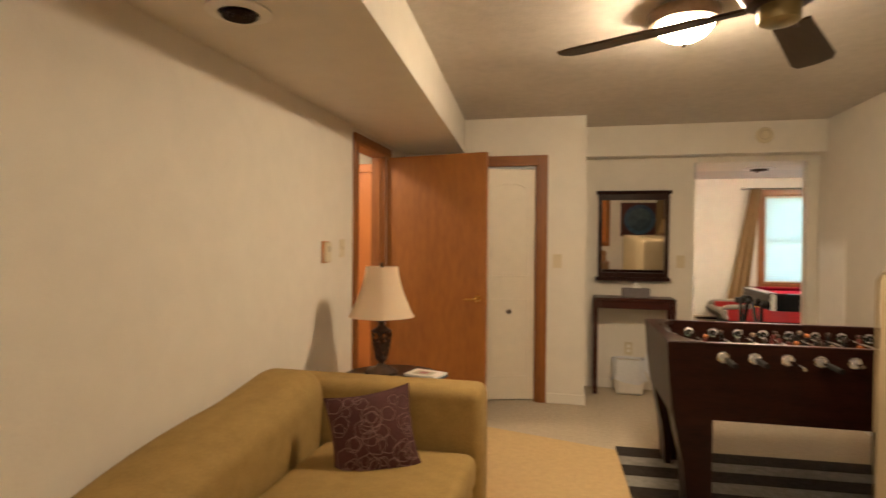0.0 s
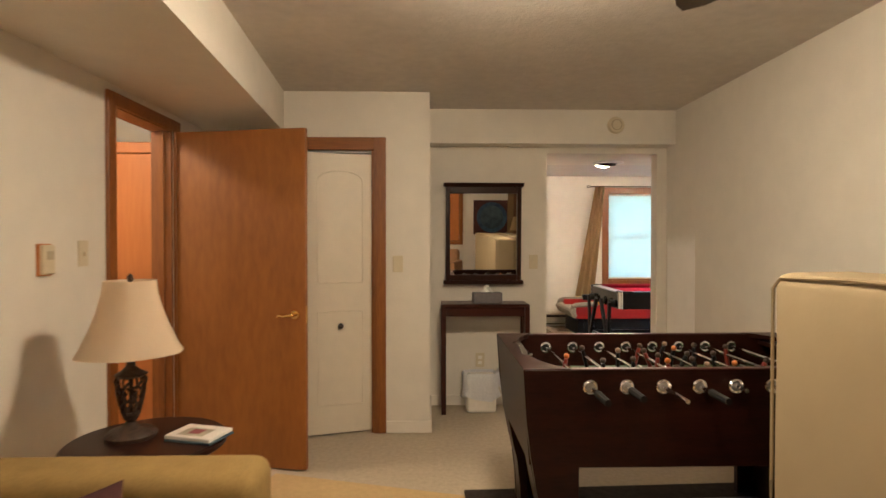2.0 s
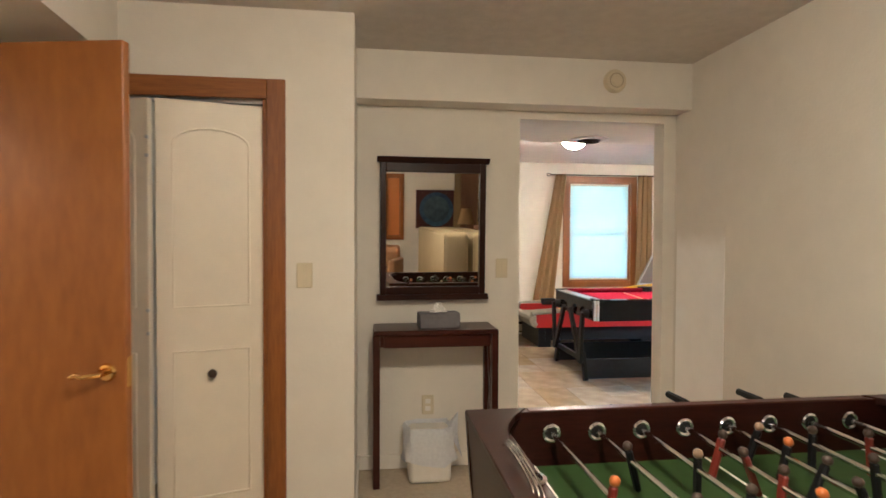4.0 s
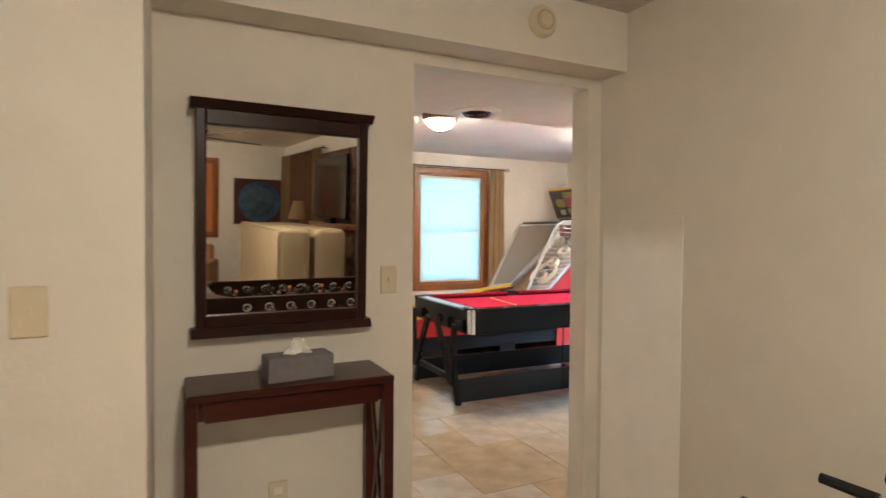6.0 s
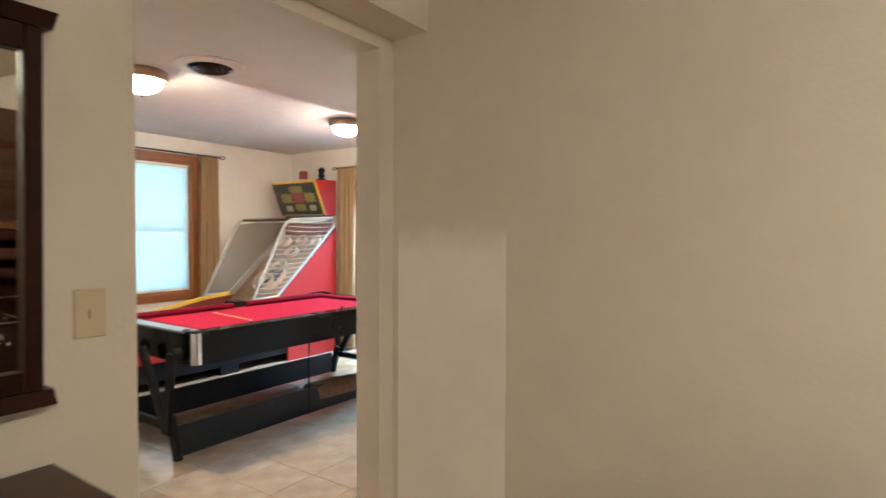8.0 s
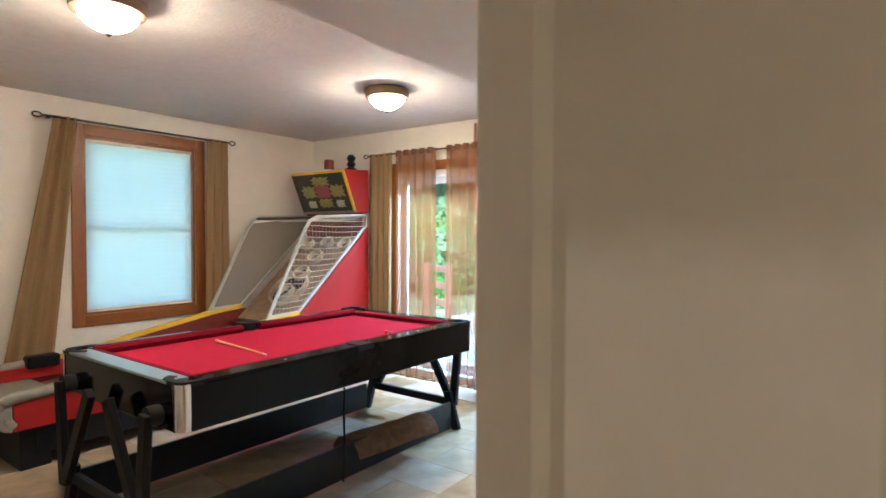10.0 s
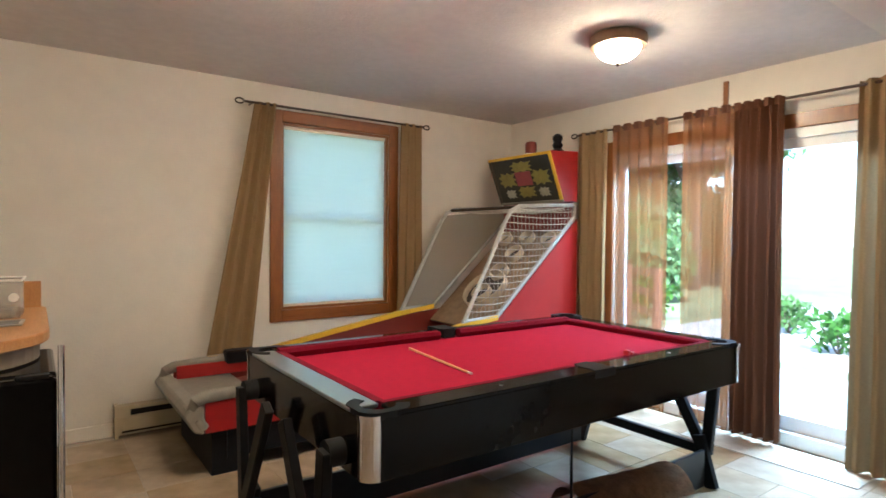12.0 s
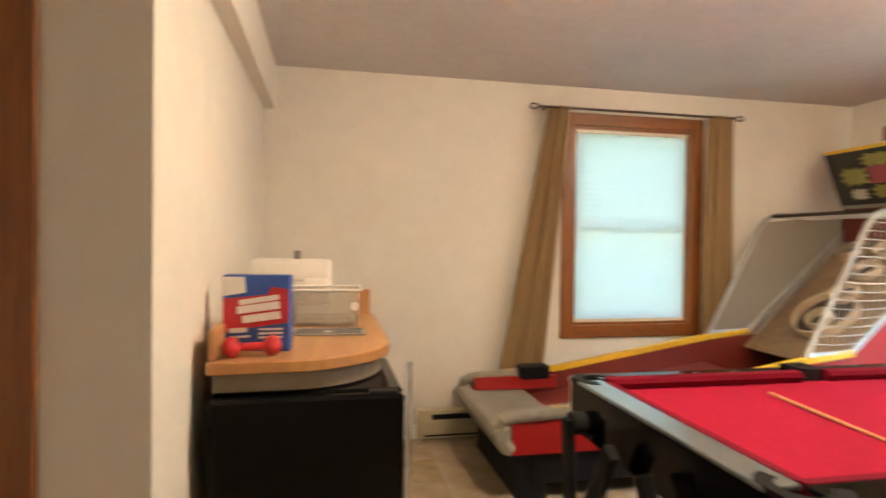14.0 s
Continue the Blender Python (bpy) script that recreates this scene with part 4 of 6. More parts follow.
pl = thing("throw_pillow", (-0.315, 2.835, 0.576), "square dark maroon throw pillow with pale looping embroidery", "pillow")
bm = bmesh.new()
N = 14
sheets = []
for s in (-1, 1):
    g = []
    for i in range(N + 1):
        row = []
        for j in range(N + 1):
            u, v = 2 * i / N - 1, 2 * j / N - 1
            t = 0.085 * (1 - u * u) ** 0.55 * (1 - v * v) ** 0.55
            pinch = 1 - 0.10 * (1 - u * u) * (v * v) - 0.10 * (1 - v * v) * (u * u)
            row.append(bm.verts.new((0.205 * u * pinch, s * t, 0.205 * v * pinch)))
        g.append(row)
    for a, b in zip(g, g[1:]):
        for j in range(N):
            bm.faces.new((a[j], b[j], b[j + 1], a[j + 1]))
bmesh.ops.remove_doubles(bm, verts=bm.verts, dist=0.0005)
bmesh.ops.recalc_face_normals(bm, faces=bm.faces)
o = part("cushion", bm, M["darkcloth"], pl, smooth=True)
R = pose(0, 0, 0, -22, -8, 24) @ Matrix.Scale(0.87, 4)
o.matrix_local = R
rnd = random.Random(8)
for k in range(44):
    cu, cv, rr = rnd.uniform(-0.82, 0.82), rnd.uniform(-0.82, 0.82), rnd.uniform(0.08, 0.20)
    pts = []
    for q in range(21):
        a = 6.2832 * q / 20
        u = cu + rr * (1 + 0.16 * abs(math.cos(2.5 * a))) * math.cos(a)
        v = cv + rr * (1 + 0.16 * abs(math.cos(2.5 * a))) * math.sin(a)
        u, v = max(-0.9, min(0.9, u)), max(-0.9, min(0.9, v))
        t = 0.085 * (1 - u * u) ** 0.55 * (1 - v * v) ** 0.55
        pinch = 1 - 0.10 * (1 - u * u) * (v * v) - 0.10 * (1 - v * v) * (u * u)
        pts.append((0.22 * u * pinch, -t - 0.001, 0.22 * v * pinch))
    o = part("embroidery_loop", bm_path(pts, 0.0019, 4), M["thread"], pl)
    o.matrix_local = R

# side table, lamp, book
st = thing("side_table", (-0.52, 3.72, 0), "round dark wood side table beside the sofa", "table")
part("top", bm_lathe([(0.275, 0.565), (0.29, 0.575), (0.29, 0.592), (0.28, 0.60)], 40), M["mirrorframe"], st, smooth=True)
part("column", bm_lathe([(0.05, 0.08), (0.035, 0.2), (0.05, 0.3), (0.03, 0.45), (0.06, 0.565)], 20), M["mirrorframe"], st, smooth=True)
for k in range(3):
    a = 2.0944 * k + 0.4
    part("foot", bm_path([(0.03 * math.cos(a), 0.03 * math.sin(a), 0.14), (0.14 * math.cos(a), 0.14 * math.sin(a), 0.09), (0.24 * math.cos(a), 0.24 * math.sin(a), 0.018)], 0.018), M["mirrorframe"], st, smooth=True)
tl = thing("table_lamp", (-0.595, 3.75, 0.60), "unlit table lamp with cream bell shade and dark ornate base", "lamp")
part("foot", bm_lathe([(0.092, 0), (0.094, 0.014), (0.078, 0.03), (0.035, 0.042), (0.018, 0.06), (0.020, 0.075)], 28), M["lampbody"], tl, smooth=True)
urn = [(0.018, 0.070), (0.030, 0.095), (0.040, 0.135), (0.050, 0.185), (0.055, 0.225), (0.048, 0.240)]
part("core", bm_tube((0, 0, 0.07), (0, 0, 0.25), 0.008), M["lampbody"], tl, smooth=True)
part("urn_floor", bm_lathe([(0.016, 0.068), (0.034, 0.092), (0.030, 0.098), (0.008, 0.098)], 20), M["lampbody"], tl, smooth=True)
for k in range(7):
    a = 6.2832 * k / 7 + 0.2
    part("rib", bm_path([(r * math.cos(a), r * math.sin(a), z) for r, z in urn], 0.0055, 6), M["lampbody"], tl, smooth=True)
    for q, (z0, z1) in enumerate(((0.10, 0.165), (0.155, 0.225))):
        curl = []
        for w in range(9):
            f = w / 8
            z = z0 + (z1 - z0) * f
            r = 0.018 + (z - 0.07) / 0.155 * 0.037
            b = a + 0.449 + 0.33 * math.sin(6.2832 * f) * (1 if q else -1)
            curl.append((r * math.cos(b), r * math.sin(b), z))
        part("scroll", bm_path(curl, 0.0055, 5), M["lampbody"], tl, smooth=True)
part("collar", bm_lathe([(0.046, 0.236), (0.060, 0.246), (0.034, 0.262), (0.018, 0.278), (0.016, 0.295), (0.040, 0.312), (0.044, 0.320), (0.012, 0.326)], 24), M["lampbody"], tl, smooth=True)
sh = [(0.196, 0.330), (0.180, 0.355), (0.150, 0.42), (0.122, 0.49), (0.103, 0.56), (0.096, 0.612)]
bm = bmesh.new()
rings = []
for r, z in sh:
    ring = []
    for k in range(48):
        a = 6.2832 * k / 48
        f = 1 - 0.045 * abs(math.sin(3 * a + 0.5))
        ring.append(bm.verts.new((r * f * math.cos(a), r * f * math.sin(a), z)))
    rings.append(ring)
for a, b in zip(rings, rings[1:]):
    for k in range(48):
        bm.faces.new((a[k], a[(k + 1) % 48], b[(k + 1) % 48], b[k]))
bmesh.ops.solidify(bm, geom=bm.faces[:], thickness=0.002)
part("shade", bm, M["shade"], tl, "cream fabric bell shade", True)
part("stem", bm_tube((0, 0, 0.31), (0, 0, 0.62), 0.005), M["bronze"], tl)
part("finial", bm_lathe([(0.004, 0.60), (0.012, 0.615), (0.010, 0.63), (0.002, 0.64)], 12), M["bronze"], tl, smooth=True)
bk = thing("magazine", (-0.33, 3.745, 0.607), "glossy white magazine lying on the side table", "magazine", rot=-16)
part("pages", bm_box(-0.10, -0.072, 0, 0.10, 0.072, 0.014, 0.002), M["paper"], bk)
part("cover_picture", bm_box(-0.06, -0.05, 0.014, 0.05, 0.03, 0.0148), M["art_grey"], bk)
part("cover_picture", bm_box(-0.03, -0.03, 0.0148, 0.02, 0.02, 0.0154), M["art_red"], bk)
part("lower_magazine", bm_box(-0.095, -0.08, -0.006, 0.11, 0.066, -0.0005, 0.001), M["bluegrey"], bk)

# rugs
tr = thing("tan_rug", (0.05, 3.55, 0.0), "plain tan woven rug lying on the carpet", "rug", rot=-16.3)
part("weave", bm_box(-0.72, -1.05, 0.0, 0.98, 1.12, 0.008, 0.003), M["tanrug"], tr)
rg = thing("striped_rug", (0.76, 4.55, 0.010), "striped rug in dark brown and grey under the foosball table", "rug", rot=2.0)
widths = [(0.17, "rugdark"), (0.14, "ruggrey"), (0.16, "rugdark"), (0.15, "ruggrey"), (0.15, "rugdark"), (0.14, "ruggrey"), (0.16, "rugdark"), (0.15, "ruggrey"), (0.17, "rugdark")]
yy = 0.0
for w, mname in widths:
    part("stripe", bm_box(0, yy - w + 0.002, 0, 1.72, yy, 0.010, 0.003), M[mname], rg)
    yy -= w

# foosball table
FX, FY, FW, FD = 0.93, 3.66, 1.50, 0.84
fb = thing("foosball_table", (FX, FY, 0.022), "dark cherry foosball table with chrome rods and green pitch", "game table")
ZT, ZB = 0.848, 0.472
# each long side is one board with an arched cut-out, its flaring ends running down into the legs
flare = [(0.0, ZT + 0.002), (0.012, 0.66), (0.030, ZB + 0.04), (0.056, 0.36), (0.080, 0.25), (0.094, 0.12), (0.100, 0.0), (0.215, 0.0), (0.215, ZB)]
board = flare + [(FW - u, v) for u, v in flare[::-1]]
for y in (0.0, FD - 0.034):
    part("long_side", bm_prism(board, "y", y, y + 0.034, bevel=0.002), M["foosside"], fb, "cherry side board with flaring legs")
part("top_trim", bm_box(0.187, -0.002, ZT, FW - 0.187, 0.032, ZT + 0.005, 0.002), M["darkwood"], fb)
part("top_trim", bm_box(0.187, FD - 0.032, ZT, FW - 0.187, FD + 0.002, ZT + 0.005, 0.002), M["darkwood"], fb)
for s, x in ((1, 0.0), (-1, FW)):
    # end panel dips in an arc towards the middle of its top edge and flares out above the legs
    prof = [(x, ZT + 0.004), (x + s * 0.03, ZT + 0.004), (x + s * 0.06, ZB), (x + s * 0.03, ZB)]
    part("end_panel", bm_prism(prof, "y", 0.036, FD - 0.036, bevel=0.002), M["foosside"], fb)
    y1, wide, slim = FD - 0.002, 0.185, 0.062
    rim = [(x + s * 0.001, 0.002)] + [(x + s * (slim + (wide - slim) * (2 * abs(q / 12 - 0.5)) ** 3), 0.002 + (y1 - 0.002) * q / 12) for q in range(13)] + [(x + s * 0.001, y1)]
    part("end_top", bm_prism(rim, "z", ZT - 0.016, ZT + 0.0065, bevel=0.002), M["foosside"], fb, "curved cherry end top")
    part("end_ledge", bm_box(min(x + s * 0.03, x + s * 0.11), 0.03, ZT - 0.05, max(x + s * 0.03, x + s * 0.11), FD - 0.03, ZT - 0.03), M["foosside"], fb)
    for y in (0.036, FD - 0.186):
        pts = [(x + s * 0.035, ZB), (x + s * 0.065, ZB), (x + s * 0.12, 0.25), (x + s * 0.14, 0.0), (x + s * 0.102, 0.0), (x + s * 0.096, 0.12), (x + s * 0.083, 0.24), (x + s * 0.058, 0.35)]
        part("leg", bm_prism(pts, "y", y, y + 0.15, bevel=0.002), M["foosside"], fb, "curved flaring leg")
    for k in range(3):
        arc = [(x + s * (0.045 + 0.008 * k), FD / 2 + (0.13 + 0.012 * k) * math.cos(a), ZT + 0.006 + 0.05 * math.sin(a) * 0.4) for a in [math.pi * q / 10 for q in range(11)]]
        part("score_wire", bm_path(arc, 0.0025, 5), M["chrome"], fb, smooth=True)
    part("ball_cup", bm_lathe([(0.035, 0), (0.04, 0.01), (0.03, 0.012), (0.026, 0.004)], 16, at=(x + s * 0.075, FD / 2, ZT - 0.03)), M["chrome"], fb, smooth=True)
part("pitch", bm_box(0.06, 0.03, 0.675, FW - 0.06, FD - 0.03, 0.687), M["green"], fb, "green printed playing field")
for x in (FW / 2 - 0.004, 0.20, FW - 0.208):
    part("pitch_line", bm_box(x, 0.03, 0.687, x + 0.008, FD - 0.03, 0.6885), M["paper"], fb)
ROD_Z = 0.785
rnd = random.Random(21)
MEN = [1, 2, 3, 5, 5, 3, 2, 1]
for i in range(8):
    x = 0.255 + 0.1415 * i
    push = rnd.uniform(-0.05, 0.05)
    near = i in (0, 1, 3, 5)
    push = {2: -0.11, 4: 0.02, 6: 0.02, 7: -0.05}.get(i, push)
    r = part("player_rod", bm_tube((x, (-0.17 if near else -0.10) + push, ROD_Z), (x, (FD + 0.12 if near else FD + 0.27) + push, ROD_Z), 0.008, n=10), M["chrome"], fb, "chrome player rod", True)
    hy = FD + 0.27 + push if not near else -0.17 + push
    d = 1 if not near else -1
    part("handle", bm_tube((x, hy - d * 0.10, ROD_Z), (x, hy + d * 0.02, ROD_Z), 0.0145, 0.013, n=8), M["rubber"], r, "black rubber handle", True)
    for y, d in ((0.0, -1), (FD, 1), (0.03, 1), (FD - 0.03, -1)):
        bb = part("bearing", bm_tube((x, y, ROD_Z), (x, y + d * 0.006, ROD_Z), 0.026 if y == 0.0 else 0.017, n=20), M["steel"] if y == 0.0 else M["rubber"], fb, "round rod bearing")
        ring = [(x + 0.023 * math.cos(t), y + d * 0.005, ROD_Z + 0.023 * math.sin(t)) for t in [6.2832 * q / 18 for q in range(19)]]
        part("bearing_ring", bm_path(ring, 0.006, 6), M["chrome"], bb, "chrome ring", True)
    n = MEN[i]
    for k in range(n):
        y = FD / 2 + (k - (n - 1) / 2) * (0.60 / max(n, 2)) + push
        tilt = rnd.uniform(-25, 25)
        o = part("player", bm_box(-0.008, -0.012, -0.085, 0.008, 0.012, 0.030, 0.005), M["darkred"] if i % 3 == 0 else M["blackmatt"], r, "small plastic table player")
        o.matrix_local = pose(x, y, ROD_Z, 0, tilt)
        b2 = bmesh.new()
        bmesh.ops.create_uvsphere(b2, u_segments=10, v_segments=6, radius=0.013)
        bmesh.ops.translate(b2, vec=(0, 0, 0.040), verts=b2.verts)
        o = part("player_head", b2, M["orangefig"] if (i + 2 * k) % 5 == 0 else M["figskin"] if (i + k) % 4 == 0 else M["brownhole"], r, smooth=True)
        o.matrix_local = pose(x, y, ROD_Z, 0, tilt)


# mattresses on edge
def mattress(x0, label, lean):
    c = thing("mattress", (x0 + 0.14, 2.35, 0), label, "mattress", "mattresses standing on edge", rot=lean)
    bm = bm_box(-0.14, -0.95, 0.0, 0.14, 0.95, 1.265, 0.045, segs=4)
    bmesh.ops.subdivide_edges(bm, edges=[e for e in bm.edges if e.calc_length() > 0.5], cuts=8, use_grid_fill=True)
    for v in bm.verts:
        v.co.x += 0.006 * noise.noise(v.co * 3.0 + Vector((x0, 0, 0)))
        if v.co.z > 0.6:
            v.co.z += 0.008 * noise.noise(v.co * 4.0)
    part("body", bm, M["cream"], c, smooth=True)
    for x in (-0.135, 0.135):
        loop = [(x, -0.91, 1.255), (x, -0.4, 1.262), (x, 0.2, 1.258), (x, 0.6, 1.262), (x, 0.90, 1.250), (x, 0.94, 1.215), (x, 0.942, 0.6), (x, 0.94, 0.06)]
        part("piping", bm_path(loop, 0.006, 6), M["cream"], c, smooth=True)
    return c


mattress(1.66, "cream quilted mattress standing on its long edge", 0)
mattress(1.98, "cream quilted mattress standing on edge against the wall", -1)

# far end of the games room, seen in the mirror
window("window_2", 1.46, 1.72, 0.98, 2.10, YS, 0.07, "narrow wood-cased window with wooden shutter").rotation_euler = (0, 0, math.pi)
bpy.data.objects["window_2"].location = (1.59, YS, 0.98)
part("shutter", bm_box(-0.11, 0.03, 0.02, 0.11, 0.05, 1.10), M["hallwood"], bpy.data.objects["window_2"], "orange-brown wooden shutter")
po = thing("poster", (2.42, YS + 0.006, 1.50), "dark red poster with a round blue picture", "poster")
part("sheet", bm_box(-0.40, 0, -0.37, 0.40, 0.006, 0.37), M["darkcloth"], po)
o = part("round_picture", bm_lathe([(0.33, 0), (0.33, 0.002)], 40), M["posterblue"], po)
o.matrix_local = pose(0, 0.006, 0, -90)
o = part("round_centre", bm_lathe([(0.25, 0), (0.25, 0.002)], 40), M["bluegrey"], po)
o.matrix_local = pose(0, 0.008, 0, -90)
rod("curtain_rod", (2.76, -1.15, 2.24), (2.76, 1.0, 2.24), 0.009, "dark bronze curtain rod on the wall", (0.09, 0, 0))
curtain("brown_drape", (2.76, -1.15), (2.76, -0.75), 0.05, 2.25, 4, 0.03, M["browncurtain"], "heavy brown drape hanging beside the window", seed=31)
curtain("brown_drape", (2.78, -0.73), (2.78, 0.55), 0.05, 2.24, 7, 0.02, M["densheer"], "thin brown drape drawn across the window", seed=32)
curtain("brown_drape", (2.76, 0.57), (2.76, 0.95), 0.05, 2.25, 4, 0.03, M["browncurtain"], "heavy brown drape hanging beside the window", seed=33)
fp = thing("fireplace", (2.85, 1.80, 0), "brown brick fireplace with wood mantel shelf", "fireplace")
for r in range(28):
    for k in range(6):
        y0 = -0.66 + 0.22 * k + (0.11 if r % 2 else 0)
        if y0 + 0.21 > 0.66 or r in (16, 15) or (r < 9 and -0.40 < y0 + 0.1 < 0.40):
            continue
        o = part("brick", bm_box(-0.20, 0, 0, -0.02, 0.21, 0.066), M["brick"], fp)
        o.location = (0, y0, 0.004 + 0.076 * r)
part("mortar_core", bm_box(-0.185, -0.65, 0, -0.01, -0.42, 1.21), M["brick"], fp)
part("mortar_core", bm_box(-0.185, 0.42, 0, -0.01, 0.65, 1.21), M["brick"], fp)
part("mortar_core", bm_box(-0.185, -0.42, 0.69, -0.01, 0.42, 1.21), M["brick"], fp)
part("mortar_core", bm_box(-0.185, -0.65, 1.28, -0.01, 0.65, 2.13), M["brick"], fp)
part("firebox", bm_box(-0.10, -0.42, 0, -0.01, 0.42, 0.69), M["blackmatt"], fp)
part("mantel_shelf", bm_box(-0.28, -0.75, 1.225, -0.005, 0.75, 1.275, 0.006), M["oak"], fp)
tv = thing("television", (2.615, 1.80, 1.275), "dark flat television on the mantel", "television")
part("screen", bm_box(-0.02, -0.60, 0.06, 0.02, 0.60, 0.78, 0.004), M["black"], tv)
part("stand", bm_box(-0.04, -0.14, 0, 0.045, 0.14, 0.06, 0.006), M["blackmatt"], tv)
fl = thing("floor_lamp", (2.55, 0.62, 0), "floor lamp with a tan cone shade", "lamp")
part("base", bm_lathe([(0.13, 0), (0.13, 0.02), (0.02, 0.04)], 24), M["bronze"], fl, smooth=True)
part("pole", bm_tube((0, 0, 0.03), (0, 0, 1.30), 0.012), M["bronze"], fl)
part("shade", bm_lathe([(0.135, 1.28), (0.07, 1.53)], 28), M["curtain"], fl, "tan cone shade", True)
ac = thing("armchair", (1.22, -0.66, 0), "brown cloth armchair with a rounded back", "armchair", rot=20)
part("seat", soft_box(-0.35, -0.35, 0.12, 0.35, 0.35, 0.45, 0.05), M["chair"], ac, smooth=True)
part("backrest", soft_box(-0.35, -0.42, 0.40, 0.35, -0.24, 0.84, 0.06), M["chair"], ac, smooth=True)
part("arm", soft_box(-0.42, -0.38, 0.10, -0.30, 0.36, 0.62, 0.04), M["chair"], ac, smooth=True)
part("arm", soft_box(0.30, -0.38, 0.10, 0.42, 0.36, 0.62, 0.04), M["chair"], ac, smooth=True)
part("base", bm_box(-0.32, -0.32, 0.0, 0.32, 0.32, 0.12), M["blackmatt"], ac)

# ---- pool room things ----
# pool table
TX0, TX1, TY0, TY1, TZ = 2.745, 4.835, 7.845, 9.00, 0.79
pt = thing("pool_table", ((TX0 + TX1) / 2, (TY0 + TY1) / 2, 0), "black pool table with red felt and chrome corner caps", "pool table", rot=-0.6)
L, D = (TX1 - TX0) / 2, (TY1 - TY0) / 2
part("playing_surface", bm_box(-L + 0.06, -D + 0.06, TZ - 0.06, L - 0.06, D - 0.06, TZ - 0.035), M["felt"], pt, "bright red felt bed")
part("side_skirt", bm_box(-L + 0.035, -D, TZ - 0.20, L - 0.035, -D + 0.022, TZ - 0.012, 0.003), M["black"], pt)
part("side_skirt", bm_box(-L + 0.035, D - 0.022, TZ - 0.20, L - 0.035, D, TZ - 0.012, 0.003), M["black"], pt)
part("end_skirt", bm_box(-L, -D + 0.035, TZ - 0.20, -L + 0.022, D - 0.035, TZ - 0.012, 0.003), M["black"], pt)
part("end_skirt", bm_box(L - 0.022, -D + 0.035, TZ - 0.20, L, D - 0.035, TZ - 0.012, 0.003), M["black"], pt)
part("underside", bm_box(-L + 0.03, -D + 0.03, TZ - 0.195, L - 0.03, D - 0.03, TZ - 0.065), M["blackmatt"], pt)
# rails: black long rails, silver end rails, with pocket gaps
for s in (-1, 1):
    for a, b in ((-L + 0.10, -0.055), (0.055, L - 0.10)):
        y0, y1 = sorted((s * (D - 0.095), s * (D + 0.002)))
        part("rail", bm_box(a, y0, TZ - 0.014, b, y1, TZ, 0.003), M["black"], pt, "glossy black rail")
        part("rail_stud", bm_tube(((a + b) / 2, s * (D - 0.045), TZ - 0.001), ((a + b) / 2, s * (D - 0.045), TZ + 0.0015), 0.007, n=12), M["silver"], pt)
        c0, c1 = sorted((s * (D - 0.135), s * (D - 0.095)))
        part("cushion", bm_prism([(s * (D - 0.095), TZ + (0.011 if s > 0 else 0.001)), (s * (D - 0.130), TZ + (0.008 if s > 0 else -0.003)), (s * (D - 0.138), TZ - 0.010), (s * (D - 0.125), TZ - 0.036), (s * (D - 0.095), TZ - 0.036)], "x", a + 0.01, b - 0.01), M["feltshaded"], pt, "red cloth cushion")
    x0, x1 = sorted((s * (L - 0.095), s * (L + 0.002)))
    part("end_rail", bm_box(x0, -D + 0.10, TZ - 0.014, x1, D - 0.10, TZ, 0.003), M["silver"] if s < 0 else M["black"], pt, "brushed silver end rail" if s < 0 else "")
    part("cushion", bm_prism([(s * (L - 0.095), TZ + 0.001), (s * (L - 0.130), TZ - 0.003), (s * (L - 0.138), TZ - 0.010), (s * (L - 0.125), TZ - 0.036), (s * (L - 0.095), TZ - 0.036)], "y", -D + 0.12, D - 0.12), M["feltshaded"], pt, "red cloth cushion")


def corner_pocket(sx, sy):
    n = 12
    c = Vector((sx * (L - 0.085), sy * (D - 0.085)))
    bm = bmesh.new()
    inner, outer = [], []
    base = math.atan2(sy, sx)
    for k in range(n + 1):
        a = base + radians(-115 + 230 * k / n)
        inner.append((c.x + 0.056 * math.cos(a), c.y + 0.056 * math.sin(a)))
        o = (c.x + 0.098 * math.cos(a), c.y + 0.098 * math.sin(a))
        outer.append((max(-L, min(L, o[0])), max(-D, min(D, o[1]))))
    bm_prism(outer + inner[::-1], "z", TZ - 0.020, TZ + 0.016 if sy > 0 and sx > 0 else TZ + 0.003, bm=bm)
    part("corner_pocket", bm, M["blackmatt"], pt, "black moulded corner pocket")
    part("pocket_cup", bm_lathe([(0.055, TZ - 0.10), (0.056, TZ - 0.030)], 20, at=(c.x, c.y, 0)), M["rubber"], pt)
    cap = [(sx * (L - 0.045), sy * (D + 0.004))]
    cap += [(sx * (L - 0.040 + 0.044 * math.sin(a)), sy * (D - 0.040 + 0.044 * math.cos(a))) for a in [1.5708 * k / 8 for k in range(9)]]
    cap += [(sx * (L + 0.004), sy * (D - 0.045)), (sx * (L - 0.03), sy * (D - 0.045)), (sx * (L - 0.045), sy * (D - 0.03))]
    part("corner_cap", bm_prism(cap, "z", TZ - 0.195, TZ - 0.018), M["chrome"], pt, "shiny chrome corner cap")
    cap2 = [(cap_x * 1.004, cap_y * 1.006) for cap_x, cap_y in cap]
    part("cap_lip", bm_prism(cap2, "z", TZ - 0.018, TZ - 0.003), M["chrome"], pt, "shiny chrome lip")


